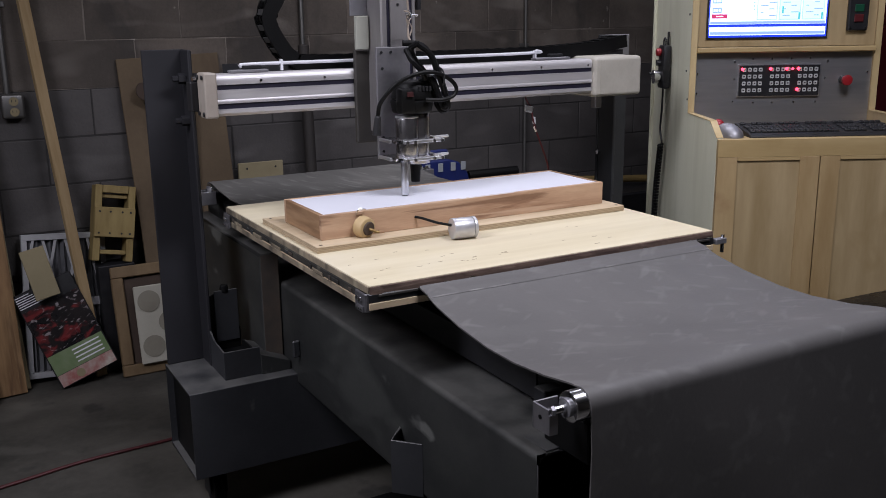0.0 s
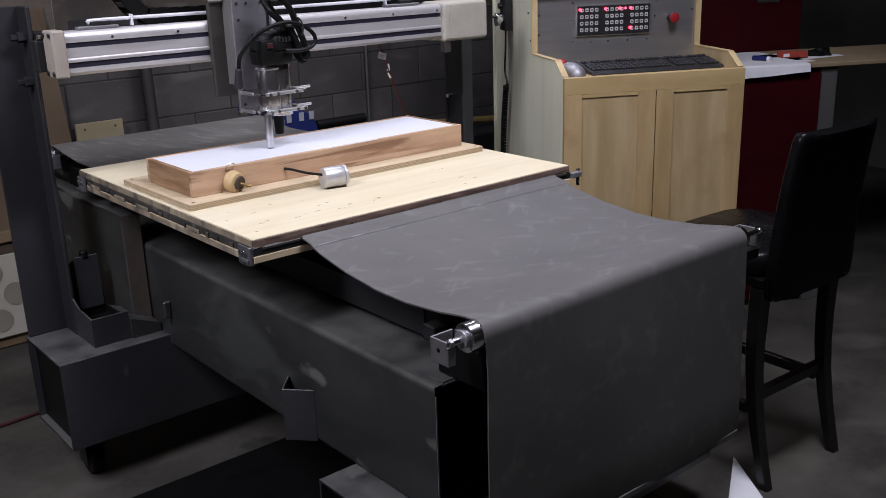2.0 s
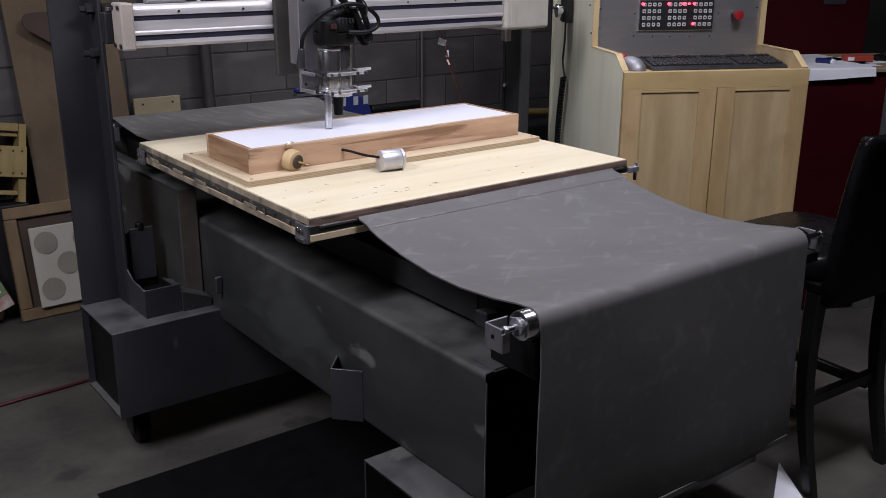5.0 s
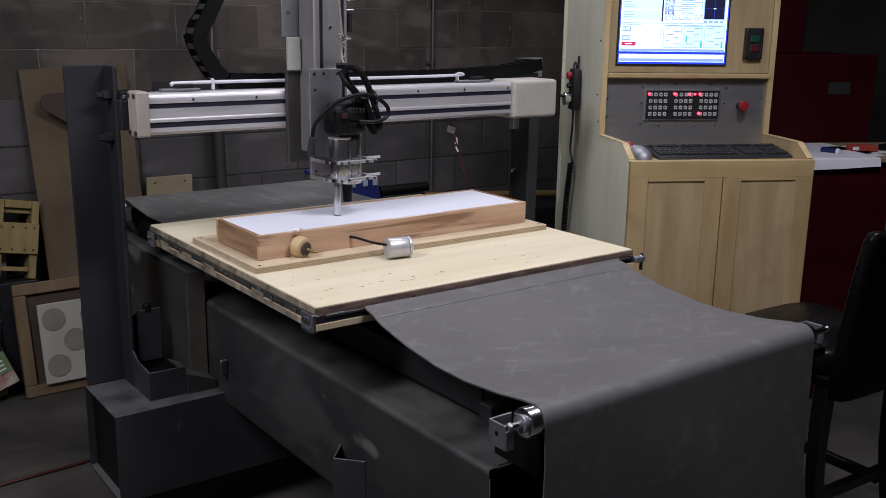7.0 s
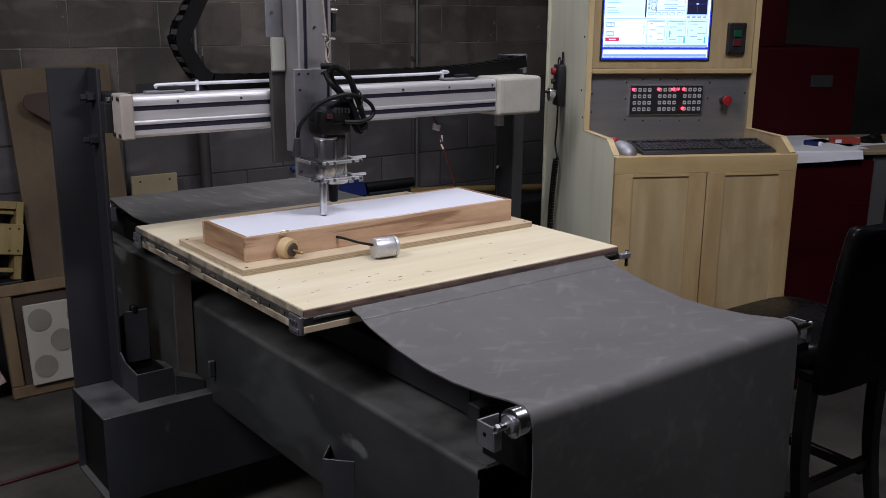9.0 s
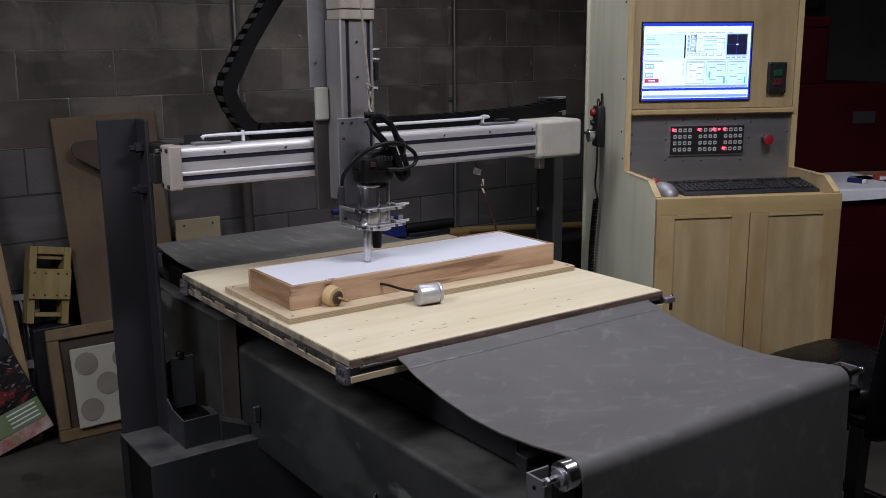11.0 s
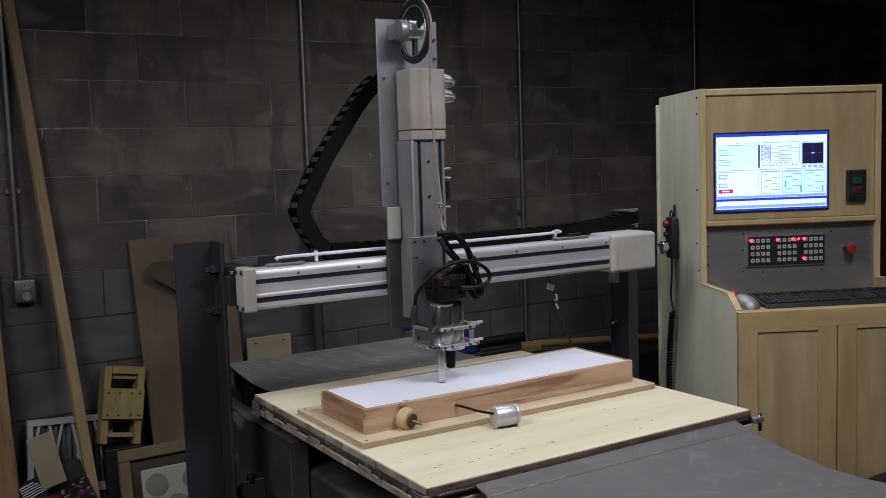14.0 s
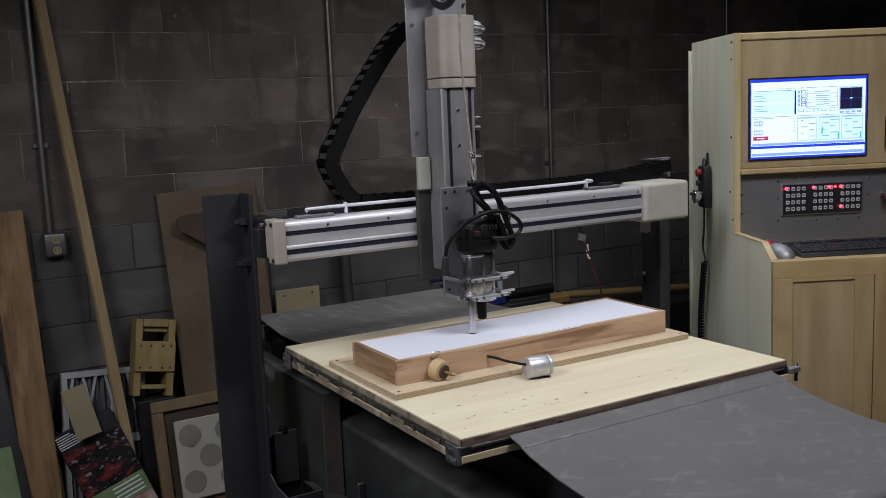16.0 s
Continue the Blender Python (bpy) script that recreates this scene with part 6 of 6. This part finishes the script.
part("web_strip", box(-fw / 2 + 0.0225, fw / 2 - 0.0225, 0.0015, 0.0035, 0.30, 0.335, 0), FILTERWHITE, fil)
part("web_strip", prism([(0.05, 0.29), (0.075, 0.29), (0.15, 0.05), (0.125, 0.05)], "y", 0.001, 0.003), FILTERWHITE, fil)
leaning("card_piece", "pale cardboard piece leaning on the filter", "cardboard", (-0.432, 2.265, 0.40), (-0.475, 2.31, 0.605), 0.10, 0.006, CARD, 0.1)
pac = thing("printed_package", "glossy printed package with red leaf picture and green band", "package", Matrix.Translation((-0.305, 2.215, 0.046)) @ Matrix.Rotation(radians(-20), 4, "Y") @ Matrix.Rotation(radians(-14), 4, "X"))
LEAFPRINT = mat("red_leaf_print", (0.010, 0.010, 0.011), (0.022, 0.018, 0.018), 0.22, scale=9, fine=40, speck=((0.26, 0.23, 0.24), 26, 0.66),
                streaks=(((0.20, 0.028, 0.03), 30, (1, 1, 1.6), 11, 0.52, 0.9), ((0.34, 0.12, 0.03), -20, (1, 1, 1), 9, 0.66, 0.9), ((0.34, 0.30, 0.31), 50, (1, 3, 5), 13, 0.60, 0.8)))
part("package_body", box(-0.125, 0.125, 0, 0.05, 0, 0.44, 0.004), BLACK, pac)
part("picture", box(-0.12, 0.12, -0.002, -0.0003, 0.15, 0.36, 0), LEAFPRINT, pac, "printed picture of red leaves")
part("green_band", box(-0.12, 0.12, -0.002, -0.0003, 0.06, 0.149, 0), GREENPRINT, pac)
part("red_band", box(-0.12, 0.12, -0.002, -0.0003, 0.005, 0.058, 0), mat("red_print", (0.30, 0.03, 0.03), (0.5, 0.45, 0.4), 0.4, scale=18), pac)
part("round_seal", cyl((-0.03, -0.0035, 0.03), (-0.03, -0.0022, 0.03), 0.018, seg=20), CARD, pac)
for k in range(6):
    part("white_stripe", box(-0.12, 0.0 - 0.012 * k, -0.002, -0.0003, 0.375 + 0.010 * k, 0.379 + 0.010 * k, 0), PAPER, pac)
for k in range(4):
    part("text_bar", box(-0.02, 0.10, -0.0032, -0.0022, 0.075 + 0.018 * k, 0.081 + 0.018 * k, 0), PAPER, pac)

# picture frame and disc board
fr = thing("picture_frame", "brown wooden picture frame leaning at the wall foot", "picture frame", Matrix.Translation((0.02, 2.215, 0.003)) @ Matrix.Rotation(radians(-13), 4, "X"))
fx0, fx1, fz = -0.19, 0.24, 0.485
for a, b, c, d in ((fx0, fx1, 0, 0.05), (fx0, fx1, fz - 0.05, fz), (fx0, fx0 + 0.05, 0.0505, fz - 0.0505), (fx1 - 0.05, fx1, 0.0505, fz - 0.0505)):
    part("frame_bar", box(a, b, 0, 0.03, c, d, 0.004), PICFRAME, fr)
part("backing", box(fx0 + 0.0505, fx1 - 0.0505, 0.02, 0.024, 0.0505, fz - 0.0505, 0), DARKBOARD, fr)
db = thing("disc_board", "off-white board with five grey discs in the frame", "sample board", Matrix.Translation((0.045, 2.203, 0.051)) @ Matrix.Rotation(radians(-11), 4, "X"))
part("board", box(-0.135, 0.145, 0, 0.012, 0, 0.345, 0.004), OFFWHITE, db)
for x, z in ((-0.075, 0.275), (0.085, 0.275), (0.005, 0.175), (-0.075, 0.075), (0.085, 0.075)):
    part("disc", cyl((x, -0.003, z), (x, -0.0003, z), 0.048, seg=32), DISCGREY, db)

# ---- behind the machine ----
blue = thing("blue_tool_stand", "dark blue folding tool stand with pale labels behind the machine", "tool stand", pose(1.2, 1.98, 0))
part("base", box(-0.06, 0.50, 0.0, 0.20, 0, 0.735, 0.01), BLACK, blue)
bm = bmesh.new()
prism([(-0.02, 0.736), (0.26, 0.736), (0.25, 0.79), (0.20, 0.85), (0.14, 0.868), (-0.02, 0.868)], "y", 0.0, 0.16, 0.008, bm)
part("housing", bm, BLUEPLASTIC, blue, "dark blue moulded housing")
for a in (0.014, 0.082, 0.150, 0.205):
    part("label_plate", box(a, a + 0.026, -0.004, -0.0005, 0.812, 0.852, 0.001), mat("grey_label", (0.34, 0.36, 0.38), (0.26, 0.28, 0.30), 0.6), blue, "pale grey label")
part("pale_rail", box(-0.14, 0.14, 0.01, 0.05, 0.874, 0.888, 0.002), GREYPAINT, blue, "grey metal cross rail")
part("blue_bar", box(-0.15, 0.14, 0.0, 0.03, 0.892, 0.915, 0.006), BLUEPLASTIC, blue, "dark blue carrying bar")
for a in (-0.09, 0.10):
    part("bar_post", box(a, a + 0.014, 0.032, 0.05, 0.8685, 0.905, 0.002), GREYPAINT, blue)
tagged(part("black_pipe", cyl((1.47, 2.02, 0.772), (1.735, 1.99, 0.778), 0.024, seg=20, bevel=0.004), MATTBLACK), "short black foam covered pipe on dark crate", "pipe")
tagged(part("flat_case", box(1.62, 1.93, 2.10, 2.2, 0.66, 0.70, 0.006), DIMORANGE), "faded yellow flat case on dark crate", "case")
tagged(part("dark_crate", box(1.46, 1.95, 1.96, 2.45, 0, 0.6595, 0.006), BLACK), "dark crate standing against the wall", "crate")
tagged(part("pipe_cradle", box(1.475, 1.72, 1.985, 2.03, 0.66, 0.749, 0.004), BLACK), "dark wooden block carrying a black pipe", "block")
hose = part("yellow_pole", cyl((2.02, 2.30, 0.655), (2.95, 2.18, 0.60), 0.020, seg=14), mat("dull_yellow_pole", (0.22, 0.15, 0.05), (0.16, 0.11, 0.04), 0.6))
tagged(hose, "dull yellow pole resting on a dark rack", "pole")
tagged(part("dark_rack", box(2.0, 2.95, 2.05, 2.42, 0, 0.575, 0.01), BLACK), "dark low rack behind the machine", "rack")
cor = thing("hanging_clip", "metal clips on a dark red cord hung under the rail", "cord clip", pose(0.978, 0.78, 1.2655))
part("cord", tube(spline([(-0.03, 0, -0.0005), (-0.02, 0, -0.02), (0.0, 0, -0.045)]), 0.003), ORANGECORD, cor)
part("clip", box(-0.016, 0.016, -0.004, 0.004, -0.058, -0.036, 0.002, m=Matrix.Rotation(0.3, 4, "Y")), KEYGREY, cor)
part("clip", box(-0.006, 0.006, -0.003, 0.003, -0.098, -0.074, 0.002, m=Matrix.Rotation(-0.1, 4, "Y")), KEYGREY, cor)
part("clamp_jaw", cyl((0.008, 0, -0.104), (0.018, 0, -0.122), 0.004, seg=8), CHROME, cor)
part("cord", tube(spline([(0.0, 0, -0.058), (0.004, 0, -0.08), (0.018, 0, -0.122), (0.05, 0.01, -0.18), (0.09, 0.03, -0.25), (0.13, 0.06, -0.36), (0.16, 0.1, -0.50)]), 0.0035), ORANGECORD, cor)
fc = part("extension_cord", tube(spline([(-2.2, 1.22, 0.007), (-1.3, 1.30, 0.007), (-0.74, 1.40, 0.007), (-0.46, 1.46, 0.007), (-0.16, 1.48, 0.007), (0.2, 1.52, 0.007), (0.7, 1.5, 0.007)]), 0.006), ORANGECORD)
tagged(fc, "dark red extension cord lying across the floor", "cord")

# ---- blocks of the wall ----
BW, BH, BX, BZ = 0.4064, 0.2032, 0.263, 1.643
def block_meshes(material, gap, ease, wobble):
    """Eight slightly uneven block faces of one paint."""
    out = []
    for k in range(8):
        bm = bmesh.new()
        box(-BW / 2 + gap, BW / 2 - gap, 0, 0.02, gap, BH - gap, ease, 1, bm)
        for v in bm.verts:
            v.co += Vector((random.uniform(-wobble, wobble), 0, random.uniform(-wobble, wobble)))
        me = bpy.data.meshes.new("block")
        bm.to_mesh(me)
        bm.free()
        me.materials.append(material)
        out.append(me)
    return out


random.seed(11)
bare, painted = block_meshes(BLOCK, 0.0021, 0.0018, 0.0034), block_meshes(DADO, 0.0024, 0.0026, 0.0014)
part("painted_joint", box(X0, X1, Y1 + 0.0016, Y1 + 0.0021, 0, 1.2366, 0), DARKJOINT, wall_north)
z_first = BZ - BH * math.floor(BZ / BH)
for c in range(-1, 13):
    z = z_first + BH * c
    odd = round((z - BZ) / BH) % 2
    for i in range(-6, 14):
        x = BX + BW * (i + (0.5 if odd else 0.0))
        if z < -0.01:
            continue
        ob = new("block", random.choice(bare if z > 1.2 else painted))
        ob.parent = wall_north
        ob.matrix_basis = pose(x, 2.5 + random.uniform(-0.0010, 0.0010), z)
